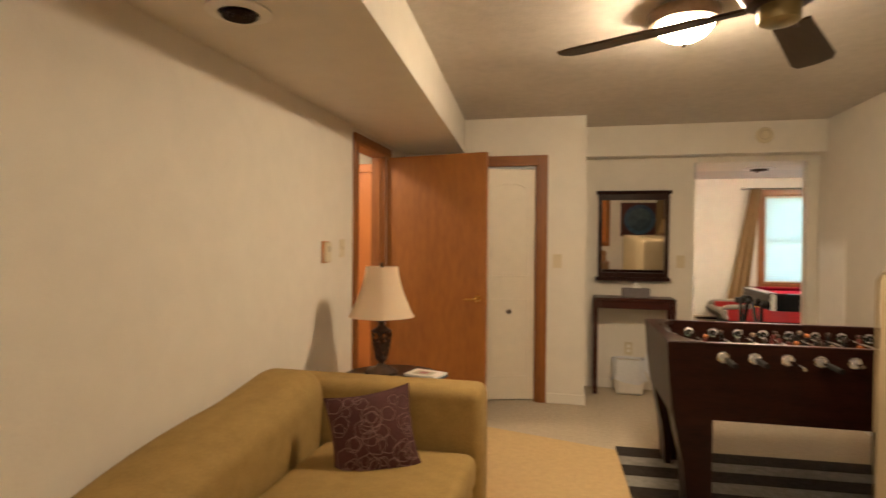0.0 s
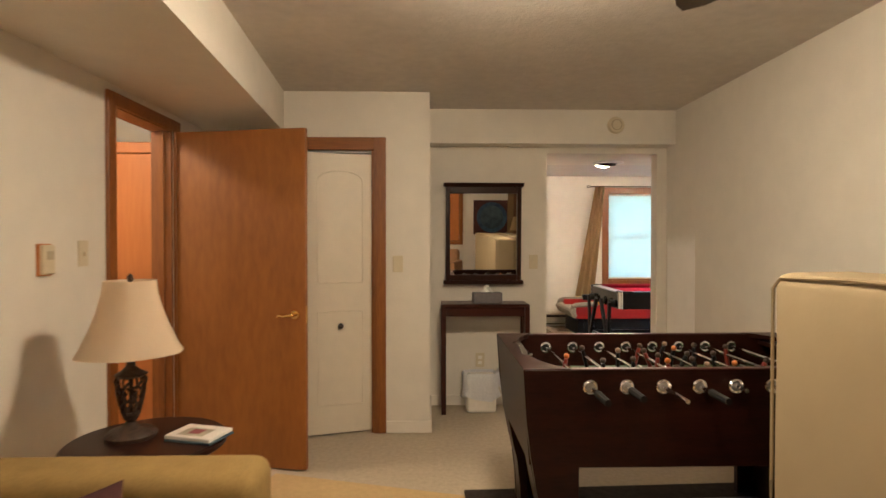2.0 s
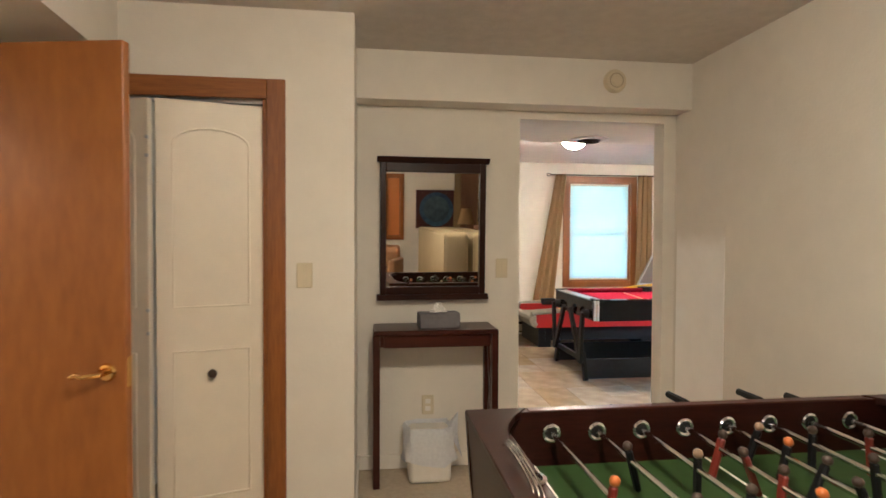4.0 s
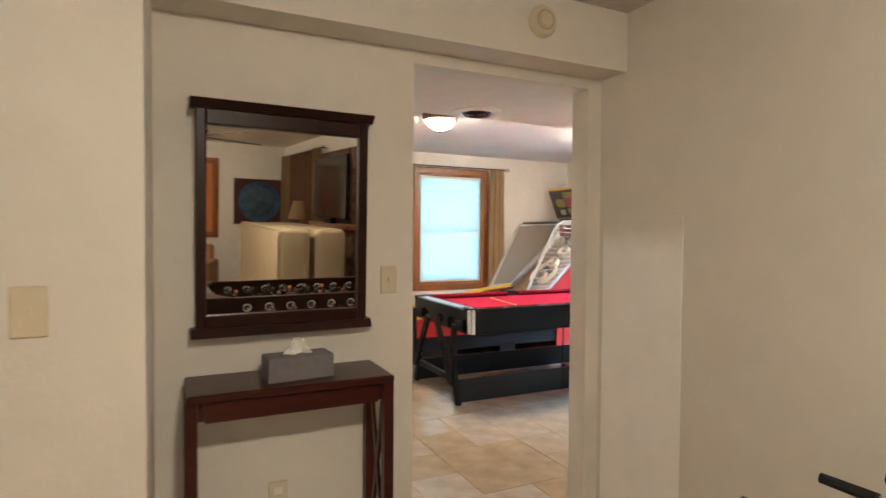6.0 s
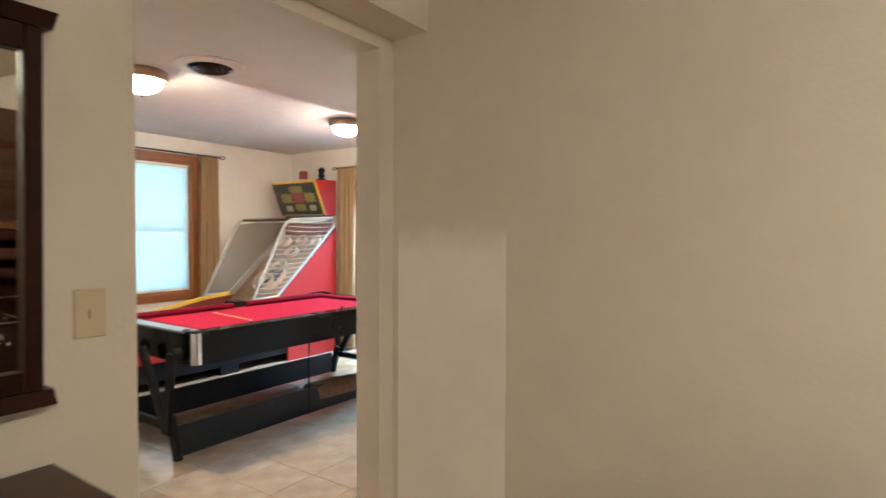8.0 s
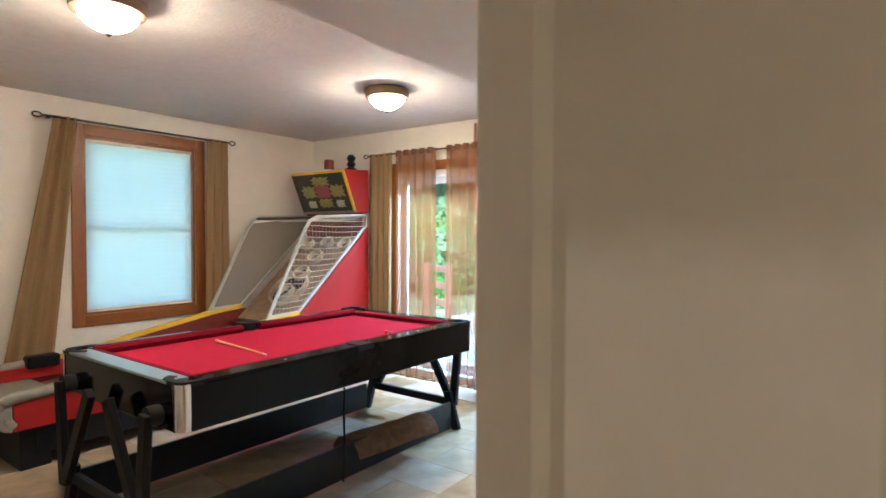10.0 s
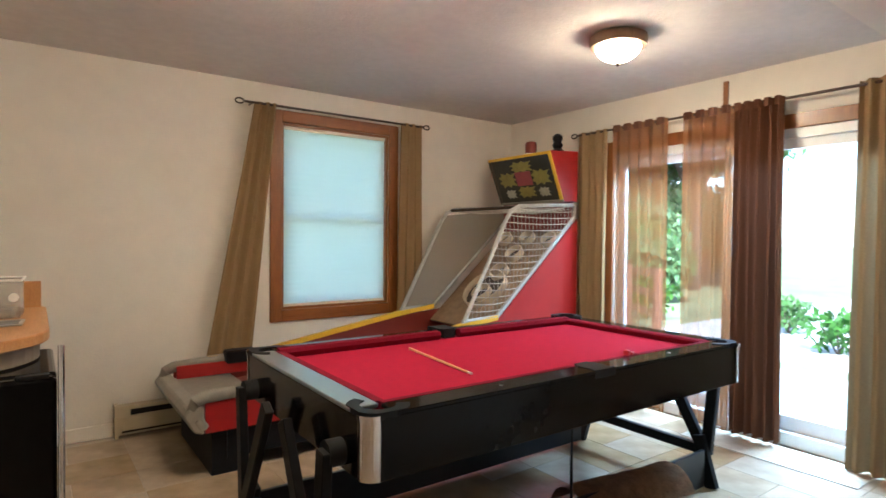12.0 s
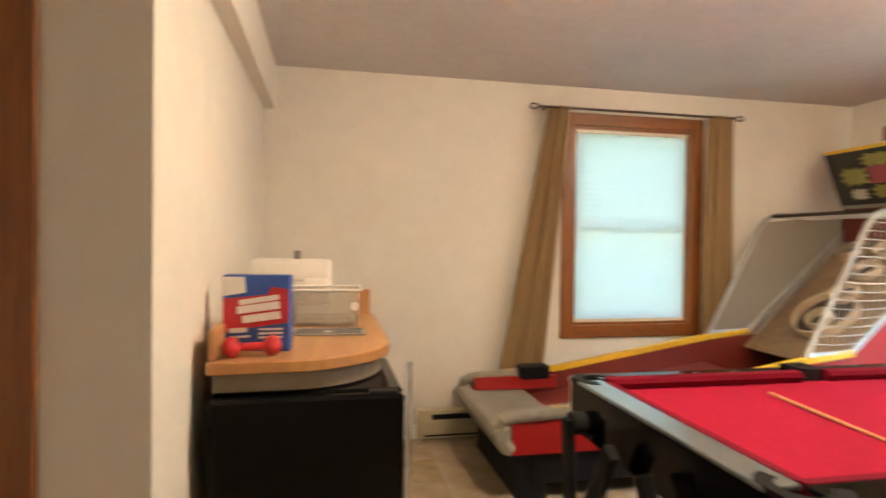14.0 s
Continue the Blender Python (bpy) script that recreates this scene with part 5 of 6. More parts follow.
for sx in (-1, 1):
    for sy in (-1, 1):
        corner_pocket(sx, sy)
for sy in (-1, 1):
    part("side_pocket", bm_prism([(-0.05, sy * (D - 0.03)), (-0.06, sy * (D + 0.001)), (0.06, sy * (D + 0.001)), (0.05, sy * (D - 0.03)), (0.055, sy * (D - 0.09)), (0.035, sy * (D - 0.125)), (-0.035, sy * (D - 0.125)), (-0.055, sy * (D - 0.09))], "z", TZ - 0.030, TZ + 0.018 if sy > 0 else TZ + 0.003), M["blackmatt"], pt, "black side pocket")


def bar(a, b, w, t, material, parent, name, label=""):
    """A flat board from a to b in the plane of the end frame."""
    a, b = Vector(a), Vector(b)
    d = b - a
    ang = math.atan2(d.z, d.y)
    o = part(name, bm_box(-t / 2, 0, -w / 2, t / 2, d.length, w / 2, 0.003), material, parent, label)
    o.matrix_local = Matrix.Translation(a) @ Matrix.Rotation(ang, 4, "X")
    return o


for s in (-1, 1):
    xe = s * (L - 0.01) + (-0.035 if s < 0 else 0.02)
    for q in (-1, 1):
        bar((xe, q * 0.44, 0.0), (xe, q * 0.36, 0.26), 0.062, 0.035, M["blackmatt"], pt, "foot_board", "slanted black foot board")
        bar((xe + 0.036 * s, q * 0.385, 0.16), (xe + 0.036 * s, q * 0.43, 0.66), 0.058, 0.033, M["blackmatt"], pt, "leg", "black leg board")
        bar((xe + 0.036 * s, q * 0.37, 0.18), (xe + 0.036 * s, q * 0.09, 0.66), 0.062, 0.033, M["blackmatt"], pt, "leg", "slanted black leg board")
        part("pivot_knob", bm_tube((xe - 0.03, q * 0.42, 0.645), (xe + 0.03, q * 0.42, 0.645), 0.042, n=18), M["rubber"], pt, "round black pivot knob", True)
    bar((xe, -0.35, 0.19), (xe, 0.35, 0.19), 0.05, 0.033, M["blackmatt"], pt, "end_strut")
part("stretcher_board", bm_box(-L - 0.01, -0.42, 0.012, L - 0.03, -0.40, 0.205, 0.003), M["plank"], pt, "long black lower board")
part("stretcher_board", bm_box(-L - 0.01, 0.40, 0.012, L - 0.03, 0.42, 0.205, 0.003), M["plank"], pt, "long black lower board")
part("cable", bm_path([(-0.05, -0.46, TZ - 0.2), (-0.055, -0.46, 0.4), (-0.045, -0.455, 0.2), (-0.05, -0.45, 0.02)], 0.006, 6), M["rubber"], pt, "thin black cable", True)

cue = thing("pool_cue", (3.436, 8.714, TZ - 0.033), "short wooden pool cue lying on the felt", "cue", rot=-96)
part("shaft", bm_tube((0.0, 0, 0.009), (0.52, 0, 0.005), 0.0062, 0.0045, n=10), M["cuewood"], cue, smooth=True)
part("ferrule", bm_tube((0.52, 0, 0.005), (0.545, 0, 0.005), 0.0045, n=10), M["paper"], cue, smooth=True)
ch = thing("billiard_chalk", (4.08, 7.96, TZ + 0.001), "small red chalk cube lying on the rail", "chalk", rot=20)
part("cube", bm_box(-0.012, -0.012, 0, 0.012, 0.012, 0.022, 0.002), M["boxred"], ch)
part("stub", bm_box(0.014, -0.02, 0, 0.05, -0.006, 0.010, 0.002), M["boxred"], ch)
br = thing("rolled_mat", (4.17, 8.03, 0.165), "brown shaggy mat draped over the lower board", "mat", rot=-8)
bm = bmesh.new()
prev = None
for i in range(25):
    u = i / 24
    row = []
    for k in range(13):
        a = math.pi * (k / 12)
        rr = 0.085 + 0.004 * math.sin(u * 7)
        row.append(bm.verts.new((-0.32 + 0.64 * u, rr * 1.5 * math.cos(a), rr * 0.55 * math.sin(a) - 0.05 * abs(math.cos(a)) ** 3)))
    if prev:
        for k in range(12):
            bm.faces.new((prev[k], row[k], row[k + 1], prev[k + 1]))
    prev = row
bmesh.ops.solidify(bm, geom=bm.faces[:], thickness=0.012)
part("shaggy_sheet", bm, M["brownrug"], br, smooth=True)

# alley-roll arcade machine
YA, YB = 9.57, 10.42
sk = thing("arcade_ball_machine", (2.5, YA, 0), "red and yellow arcade ball-rolling machine with netted target", "arcade machine")


def mx(x):
    return x - 2.5


W2 = YB - YA
side = [(mx(2.71), 0.25), (mx(2.71), 0.43), (mx(3.30), 0.47), (mx(4.45), 0.655), (mx(4.76), 0.69), (mx(5.63), 1.46), (mx(5.63), 0.0), (mx(4.9), 0.0), (mx(4.9), 0.25)]
part("side_panel", bm_prism(side, "y", 0.0, 0.022), M["red"], sk, "red painted side panel")
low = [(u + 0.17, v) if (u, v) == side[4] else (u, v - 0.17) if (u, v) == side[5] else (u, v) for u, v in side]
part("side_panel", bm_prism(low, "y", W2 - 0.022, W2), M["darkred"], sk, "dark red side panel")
for y in (-0.006, W2 - 0.030):
    part("edge_strip", bm_prism([(mx(2.92), 0.448), (mx(3.30), 0.471), (mx(4.45), 0.656), (mx(4.76), 0.691), (mx(4.76), 0.728), (mx(4.45), 0.694), (mx(3.30), 0.506), (mx(2.92), 0.490)], "y", y, y + 0.036), M["yellow"], sk, "yellow edge strip")
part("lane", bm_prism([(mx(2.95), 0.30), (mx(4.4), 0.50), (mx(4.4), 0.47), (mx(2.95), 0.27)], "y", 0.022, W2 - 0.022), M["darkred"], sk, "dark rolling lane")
part("ball_tray", bm_prism([(mx(2.68), 0.375), (mx(3.06), 0.36), (mx(3.06), 0.30), (mx(2.68), 0.29)], "y", 0.022, W2 - 0.022), M["grey"], sk, "grey moulded ball tray")
bm = bm_prism([(mx(2.60), 0.36), (mx(2.625), 0.395), (mx(2.70), 0.40), (mx(2.70), 0.25), (mx(2.65), 0.27)], "y", -0.02, W2 + 0.02, bevel=0.008)
part("front_bumper", bm, M["grey"], sk, "worn grey front bumper")
for y in (0.012, W2 - 0.012):
    horn = [(mx(2.70), y, 0.275), (mx(2.665), y, 0.33), (mx(2.65), y, 0.385), (mx(2.665), y, 0.425), (mx(2.71), y, 0.445), (mx(2.85), y, 0.452), (mx(3.02), y, 0.463)]
    part("corner_cap", bm_path(horn, 0.036, 12), M["grey"], sk, "worn grey rounded corner moulding", True)
for y in (0.05, W2 - 0.062):
    part("inner_cheek", bm_box(mx(2.72), y, 0.37, mx(3.28), y + 0.012, 0.455, 0.002), M["red"], sk, "red inner cheek")
part("plinth", bm_box(mx(2.83), 0.03, 0.085, mx(5.6), W2 - 0.03, 0.25), M["blackmatt"], sk)
part("front_foot", bm_box(mx(2.75), 0.04, 0.0, mx(2.91), W2 - 0.04, 0.25, 0.004), M["blackmatt"], sk)
part("middle_foot", bm_box(mx(4.1), 0.03, 0.0, mx(4.3), W2 - 0.03, 0.10), M["blackmatt"], sk)
part("coin_box", bm_box(mx(3.02), W2 - 0.10, 0.44, mx(3.22), W2 + 0.0, 0.525, 0.01), M["blackmatt"], sk, "black coin box")
part("sticker", bm_box(mx(2.99), -0.012, 0.488, mx(3.07), 0.02, 0.492), M["yellow"], sk)
# target board with rings
tb_a, tb_b = Vector((mx(4.72), 0, 0.60)), Vector((mx(5.58), 0, 1.36))
part("target_board", bm_prism([(tb_a.x, tb_a.z), (tb_b.x, tb_b.z), (tb_b.x + 0.012, tb_b.z - 0.014), (tb_a.x + 0.012, tb_a.z - 0.014)], "y", 0.03, W2 - 0.03), M["boarddark"], sk, "brown target board")
ang = -math.degrees(math.atan2(tb_b.z - tb_a.z, tb_b.x - tb_a.x))
for u, v, r in ((0.34, 0.5, 0.20), (0.30, 0.5, 0.085), (0.52, 0.5, 0.085), (0.72, 0.5, 0.082), (0.90, 0.5, 0.07), (0.88, 0.16, 0.07), (0.88, 0.84, 0.07)):
    p = tb_a.lerp(tb_b, u)
    ring = part("target_ring", bm_lathe([(r, 0.0), (r, 0.055), (r - 0.008, 0.055), (r - 0.008, 0.0)], 24), M["board"], sk, "raised cream ring", True)
    ring.matrix_local = pose(p.x, 0.03 + v * (W2 - 0.06), p.z + 0.001, 0, ang)
    h = part("target_hole", bm_lathe([(r - 0.010, 0.001), (r - 0.010, 0.004)], 20), M["brownhole"], ring)
part("back_panel", bm_box(mx(5.56), 0.022, 1.36, mx(5.60), W2 - 0.022, 1.62), M["darkred"], sk)
# head box
head = [(mx(5.30), 2.0), (mx(5.47), 1.60), (mx(5.63), 1.60), (mx(5.63), 2.02)]
HW = W2 - 0.10
part("head_box", bm_prism(head, "y", 0.0, HW, bevel=0.004), M["red"], sk, "red head box")
d = Vector((mx(5.47) - mx(5.30), 0, -0.40)).normalized()
nrm = Vector((d.z, 0, -d.x)).normalized()
o0 = Vector((mx(5.30), 0, 2.0))


def facia(name, u0, u1, v0, v1, lift, material, label="", outline=None):
    """A plate on the tilted front of the head: u across the width, v down the face."""
    pr = outline or [(u0, v0), (u1, v0), (u1, v1), (u0, v1)]
    b = bmesh.new()
    lo = [b.verts.new(o0 + d * v + Vector((0, u, 0)) + nrm * 0.001) for u, v in pr]
    hi = [b.verts.new(o0 + d * v + Vector((0, u, 0)) + nrm * lift) for u, v in pr]
    fs = [b.faces.new(lo), b.faces.new(hi)]
    for k in range(len(pr)):
        fs.append(b.faces.new((lo[k], lo[(k + 1) % len(pr)], hi[(k + 1) % len(pr)], hi[k])))
    bmesh.ops.recalc_face_normals(b, faces=fs)
    return part(name, b, material, sk, label)


FL = 0.434
facia("facia_edge", 0.0, HW, 0.0, 0.022, 0.012, M["yellow"], "yellow edging")
facia("facia_edge", 0.0, HW, FL - 0.022, FL, 0.014, M["grey"])
facia("facia_edge", 0.0, 0.03, 0.022, FL - 0.022, 0.012, M["yellow"], "yellow edging")
facia("facia_edge", HW - 0.03, HW, 0.022, FL - 0.022, 0.014, M["brownhole"])
facia("score_panel", 0.03, HW - 0.03, 0.022, FL - 0.022, 0.006, M["art_black"], "dark printed score panel")
cu = HW / 2
for u, v, w, h, mn in ((0, 0.205, 0.095, 0.062, "art_red"), (0, 0.10, 0.105, 0.040, "art_olive"), (-0.20, 0.205, 0.085, 0.055, "art_olive"), (0.20, 0.205, 0.085, 0.055, "art_olive"), (0, 0.325, 0.085, 0.042, "art_olive"), (-0.20, 0.335, 0.05, 0.034, "art_grey"), (0.20, 0.335, 0.05, 0.034, "art_grey")):
    if mn == "art_red":
        pr = [(cu + u - w, v - h), (cu + u + w, v - h), (cu + u + w * 0.95, v + h), (cu + u - w * 0.95, v + h)]
    else:
        pr = []
        for q in range(18):
            a = 6.2832 * q / 18
            grow = (1.25 if q % 2 else 0.86) * min(1.3, 1 / max(abs(math.cos(a)), abs(math.sin(a))))
            pr.append((cu + u + w * grow * math.cos(a), v + h * grow * math.sin(a)))
    facia("printed_shape", 0, 0, 0, 0, 0.009, M[mn], outline=pr)
# cage of chrome tube with nets
for y in (0.01, W2 - 0.01):
    tube = [(mx(4.44), y, 0.68), (mx(4.62), y, 1.02), (mx(4.80), y, 1.36), (mx(4.85), y, 1.45), (mx(4.90), y, 1.51), (mx(4.98), y, 1.545), (mx(5.25), y, 1.56), (mx(5.58), y, 1.575)]
    part("cage_tube", bm_path(tube, 0.016, 10), M["cagetube"], sk, "bent grey-painted tube", True)
    part("cage_rail", bm_path([(mx(4.44), y, 0.70), (mx(4.76), y, 0.715), (mx(5.60), y, 1.47), (mx(5.60), y, 1.57)], 0.017, 8), M["cagetube"], sk, smooth=True)
part("cage_cross_tube", bm_tube((mx(4.95), 0.01, 1.535), (mx(4.95), W2 - 0.01, 1.535), 0.013), M["bronze"], sk, smooth=True)
part("cage_cross_tube", bm_tube((mx(5.30), 0.01, 1.555), (mx(5.30), W2 - 0.01, 1.555), 0.010), M["bronze"], sk, smooth=True)


def left_edge(z):
    tube = [(4.44, 0.68), (4.62, 1.02), (4.80, 1.36), (4.85, 1.45), (4.90, 1.51), (4.98, 1.545), (5.58, 1.575)]
    for (xa, za), (xb, zb) in zip(tube, tube[1:]):
        if za <= z <= zb:
            return xa + (xb - xa) * (z - za) / (zb - za)
    return 5.58


def right_edge(z):
    return 4.76 + (z - 0.715) / (1.47 - 0.715) * 0.84 if z < 1.47 else 5.60


for y, step in ((0.01, 0.05), (W2 - 0.01, 0.045)):
    bm = bmesh.new()
    zs = [0.72 + step * k for k in range(int(0.84 / step) + 1)]
    for z in zs:
        a, b = left_edge(z), right_edge(z)
        pts = [(mx(a + (b - a) * q / 4), y, z - 0.012 * math.sin(math.pi * q / 4)) for q in range(5)]
        bm_path(pts, 0.0032, 4, bm)
    for k in range(30):
        x = 4.48 + 0.040 * k
        run = [z for z in [0.70 + 0.02 * q for q in range(45)] if left_edge(max(z, 0.70)) - 0.003 <= x <= right_edge(z) + 0.003]
        if len(run) > 2:
            bm_path([(mx(x), y, run[0]), (mx(x) + 0.01, y, (run[0] + run[-1]) / 2), (mx(x), y, run[-1])], 0.0026, 4, bm)
    part("net", bm, M["net"], sk, "white knotted net")
outline = [(mx(left_edge(0.72 + 0.07 * k)), 0.72 + 0.07 * k) for k in range(12)] + [(mx(5.58), 1.56), (mx(5.58), 1.46), (mx(4.78), 0.73)]
bm = bmesh.new()
bm.faces.new([bm.verts.new((u, W2 - 0.016, v)) for u, v in outline])
part("net_lining", bm, M["netsheet"], sk, "fine grey net lining")
bm = bmesh.new()
for k in range(16):
    y = 0.03 + (W2 - 0.06) * k / 15
    bm_path([(mx(4.95), y, 1.53), (mx(5.28), y, 1.515), (mx(5.58), y, 1.56)], 0.003, 4, bm)
for k in range(10):
    x = 4.97 + 0.065 * k
    bm_path([(mx(x), 0.02, 1.54), (mx(x), W2 / 2, 1.515), (mx(x), W2 - 0.02, 1.54)], 0.003, 4, bm)
part("top_net", bm, M["net"], sk, "white knotted net")

# small things on the machine
bc = thing("beacon_lamp", (5.49, 9.98, 2.012), "small unlit red beacon lamp on a white base", "lamp")
part("base", bm_lathe([(0.062, 0), (0.062, 0.018), (0.05, 0.024)], 20), M["whiteplastic"], bc, smooth=True)
part("lens", bm_lathe([(0.05, 0.024), (0.05, 0.11), (0.04, 0.125), (0.004, 0.13)], 20), M["darkred"], bc, "dark red lens", True)
fg = thing("black_figurine", (5.50, 9.68, 2.015), "small black round figurine on top of the machine", "figurine")
bm = bm_lathe([(0.05, 0), (0.055, 0.012), (0.03, 0.03), (0.045, 0.055), (0.03, 0.085), (0.042, 0.105), (0.04, 0.13), (0.02, 0.15), (0.002, 0.153)], 16)
part("body", bm, M["blackmatt"], fg, smooth=True)

# baseboard heater
he = thing("baseboard_heater", (2.60, PY1 - 0.012, 0), "beige electric baseboard heater along the wall", "heater")
part("cover", bm_prism([(0, 0.02), (-0.06, 0.02), (-0.065, 0.06), (-0.065, 0.13), (-0.05, 0.20), (0, 0.205)], "x", -0.19, 1.0), M["heater"], he)
part("end_cap", bm_prism([(0, 0.0), (-0.07, 0.0), (-0.07, 0.14), (-0.055, 0.21), (0, 0.215)], "x", -0.21, -0.19), M["heater"], he)
part("slot", bm_box(-0.12, -0.0668, 0.145, 0.95, -0.055, 0.178), M["blackmatt"], he)
part("slot", bm_box(-0.17, -0.0672, 0.034, 0.95, -0.055, 0.046), M["blackmatt"], he)

# counter with fridge beneath
cn = thing("corner_counter", (1.39, 8.45, 0), "butcher-block counter with a rounded end", "counter")
prof = [(0.045, 0.25), (0.28, 0.255)] + [(0.28 + 0.36 * math.sin(a), 0.60 - 0.345 * math.cos(a)) for a in [1.5708 * k / 9 for k in range(1, 10)]] + [(0.64, 1.35), (0.61, 1.42), (0.045, 1.42)]
part("worktop", bm_prism(prof, "z", 0.905, 0.945, bevel=0.004), M["butcher"], cn, "oiled butcher-block top")
inner = [(0.06, 0.275), (0.28, 0.28)] + [(0.28 + 0.33 * math.sin(a), 0.60 - 0.32 * math.cos(a)) for a in [1.5708 * k / 9 for k in range(1, 10)]] + [(0.61, 1.38), (0.06, 1.38)]
part("apron", bm_prism(inner, "z", 0.845, 0.905), M["darkapron"], cn, "brown apron under the top")
part("side_splash", bm_box(0.046, 0.27, 0.945, 0.07, 1.36, 1.04, 0.004), M["butcher"], cn)
part("back_splash", bm_box(0.55, 1.36, 0.945, 0.62, 1.40, 1.07), M["butcher"], cn)
part("leg", bm_tube((0.664, 0.23, 0.0), (0.664, 0.23, 0.935), 0.010, n=14), M["chrome"], cn, "slim chrome post", True)
part("leg", bm_tube((0.56, 1.33, 0.0), (0.56, 1.33, 0.86), 0.014, n=14), M["chrome"], cn, "slim chrome post", True)
part("leg", bm_tube((0.10, 1.33, 0.0), (0.10, 1.33, 0.86), 0.014, n=14), M["chrome"], cn, smooth=True)
fr = thing("mini_fridge", (1.742, 8.935, 0), "black mini fridge under the counter", "fridge")
part("cabinet", bm_box(-0.300, -0.20, 0.02, 0.300, 0.28, 0.838, 0.008), M["black"], fr)
part("door", bm_box(-0.300, -0.255, 0.03, 0.300, -0.205, 0.832, 0.012), M["black"], fr, "glossy black door")
part("hinge_cap", bm_box(0.19, -0.25, 0.828, 0.28, -0.21, 0.842, 0.003), M["blackmatt"], fr)
for x in (-0.2, 0.2):
    part("foot", bm_tube((x, -0.1, 0), (x, -0.1, 0.022), 0.02), M["rubber"], fr)

bx = thing("snack_carton", (1.565, 8.90, 0.945), "red and blue snack carton with white lettering bars", "carton", rot=-8)
bx.scale = (0.98, 0.98, 0.98)
part("carton", bm_box(-0.112, -0.03, 0, 0.112, 0.03, 0.262, 0.002), M["blue"], bx)
part("side_strip", bm_box(-0.1135, -0.028, 0.004, -0.112, 0.028, 0.258), M["boxred"], bx, "red printed side")
part("blue_panel", bm_box(-0.108, -0.0315, 0.022, 0.098, -0.030, 0.228), M["blue"], bx, "blue printed front")
part("red_field", bm_prism([(-0.112, 0.060), (-0.06, 0.075), (0.108, 0.100), (0.108, 0.215), (0.05, 0.222), (0.04, 0.196), (-0.112, 0.180)], "y", -0.033, -0.0315), M["boxred"], bx, "red printed field")
part("blue_tab", bm_prism([(-0.035, 0.228), (0.04, 0.228), (0.03, 0.252), (-0.03, 0.252)], "y", -0.0325, -0.030), M["blue"], bx)
part("pale_corner", bm_prism([(-0.110, 0.190), (-0.035, 0.202), (-0.040, 0.256), (-0.110, 0.256)], "y", -0.0345, -0.0315), M["paper"], bx)
for x0, z0, w, h, r in ((-0.055, 0.158, 0.135, 0.018, -9), (-0.062, 0.128, 0.145, 0.026, -8), (-0.045, 0.096, 0.13, 0.026, -8), (0.01, 0.072, 0.08, 0.007, -2), (0.01, 0.058, 0.08, 0.007, -2), (0.01, 0.044, 0.08, 0.007, -2), (-0.09, 0.062, 0.06, 0.016, -4), (-0.09, 0.044, 0.07, 0.007, -4)):
    o = part("lettering_bar", bm_box(0, -0.0355, 0, w, -0.0325, h), M["paper"], bx)
    o.matrix_local = pose(x0, 0, z0, 0, r)


def toy_ball(at, r):
    c = thing("red_dumbbell", at, "small red dumbbell lying beside the carton", "dumbbell", "red dumbbells", rot=8)
    for s in (-1, 1):
        b = bmesh.new()
        bmesh.ops.create_uvsphere(b, u_segments=14, v_segments=10, radius=r)
        bmesh.ops.scale(b, vec=(0.9, 1, 1), verts=b.verts)
        bmesh.ops.translate(b, vec=(s * 0.062, 0, r), verts=b.verts)
        part("weight", b, M["boxred"], c, smooth=True)
    part("grip", bm_tube((-0.05, 0, r), (0.05, 0, r), 0.013), M["boxred"], c, smooth=True)
    return c


toy_ball((1.56, 8.775, 0.945), 0.034)
sn = thing("plastic_tub", (1.79, 9.50, 0.945), "clear plastic storage tub with grey lid clip", "storage tub", rot=-3)
bm = bm_box(-0.15, -0.11, 0, 0.15, 0.11, 0.004)
for x0, y0, x1, y1 in ((-0.15, -0.11, 0.15, -0.106), (-0.15, 0.106, 0.15, 0.11), (-0.15, -0.106, -0.146, 0.106), (0.146, -0.106, 0.15, 0.106)):
    bm_box(x0, y0, 0.004, x1, y1, 0.16, bm=bm)
part("tub", bm, M["clearplastic"], sn)
part("rim", bm_path([(-0.155, -0.115, 0.16), (0.155, -0.115, 0.16), (0.155, 0.115, 0.16), (-0.155, 0.115, 0.16), (-0.155, -0.115, 0.16)], 0.006, 6), M["whiteplastic"], sn)
part("clip", bm_tube((0.13, -0.112, 0.09), (0.13, -0.122, 0.09), 0.018, n=16), M["whiteplastic"], sn, smooth=True)
part("contents", bm_box(-0.13, -0.09, 0.004, 0.13, 0.09, 0.035, 0.01), M["tubfill"], sn)
ty = thing("bar_sink", (1.80, 9.24, 0.946), "shallow stainless bar sink set into the counter", "sink", rot=-3)
rim = bm_box(-0.15, -0.085, 0, 0.15, -0.07, 0.005, 0.002)
bm_box(-0.15, 0.07, 0, 0.15, 0.085, 0.005, 0.002, bm=rim)
bm_box(-0.15, -0.07, 0, -0.135, 0.07, 0.005, 0.002, bm=rim)
bm_box(0.135, -0.07, 0, 0.15, 0.07, 0.005, 0.002, bm=rim)
part("rim", rim, M["steel"], ty, "dull steel rim")
# no recess is cut: dark grey stands in for the basin's shade
part("basin", bm_box(-0.135, -0.07, 0.0, 0.135, 0.07, 0.0015), M["greybox"], ty, "flat grey plate with the basin's shade in its colour")
part("drain", bm_tube((0, 0, 0.0015), (0, 0, 0.003), 0.022, n=18), M["steel"], ty, smooth=True)
sw = thing("sewing_machine", (1.62, 9.72, 0.945), "white sewing machine on the counter", "sewing machine", rot=-4)
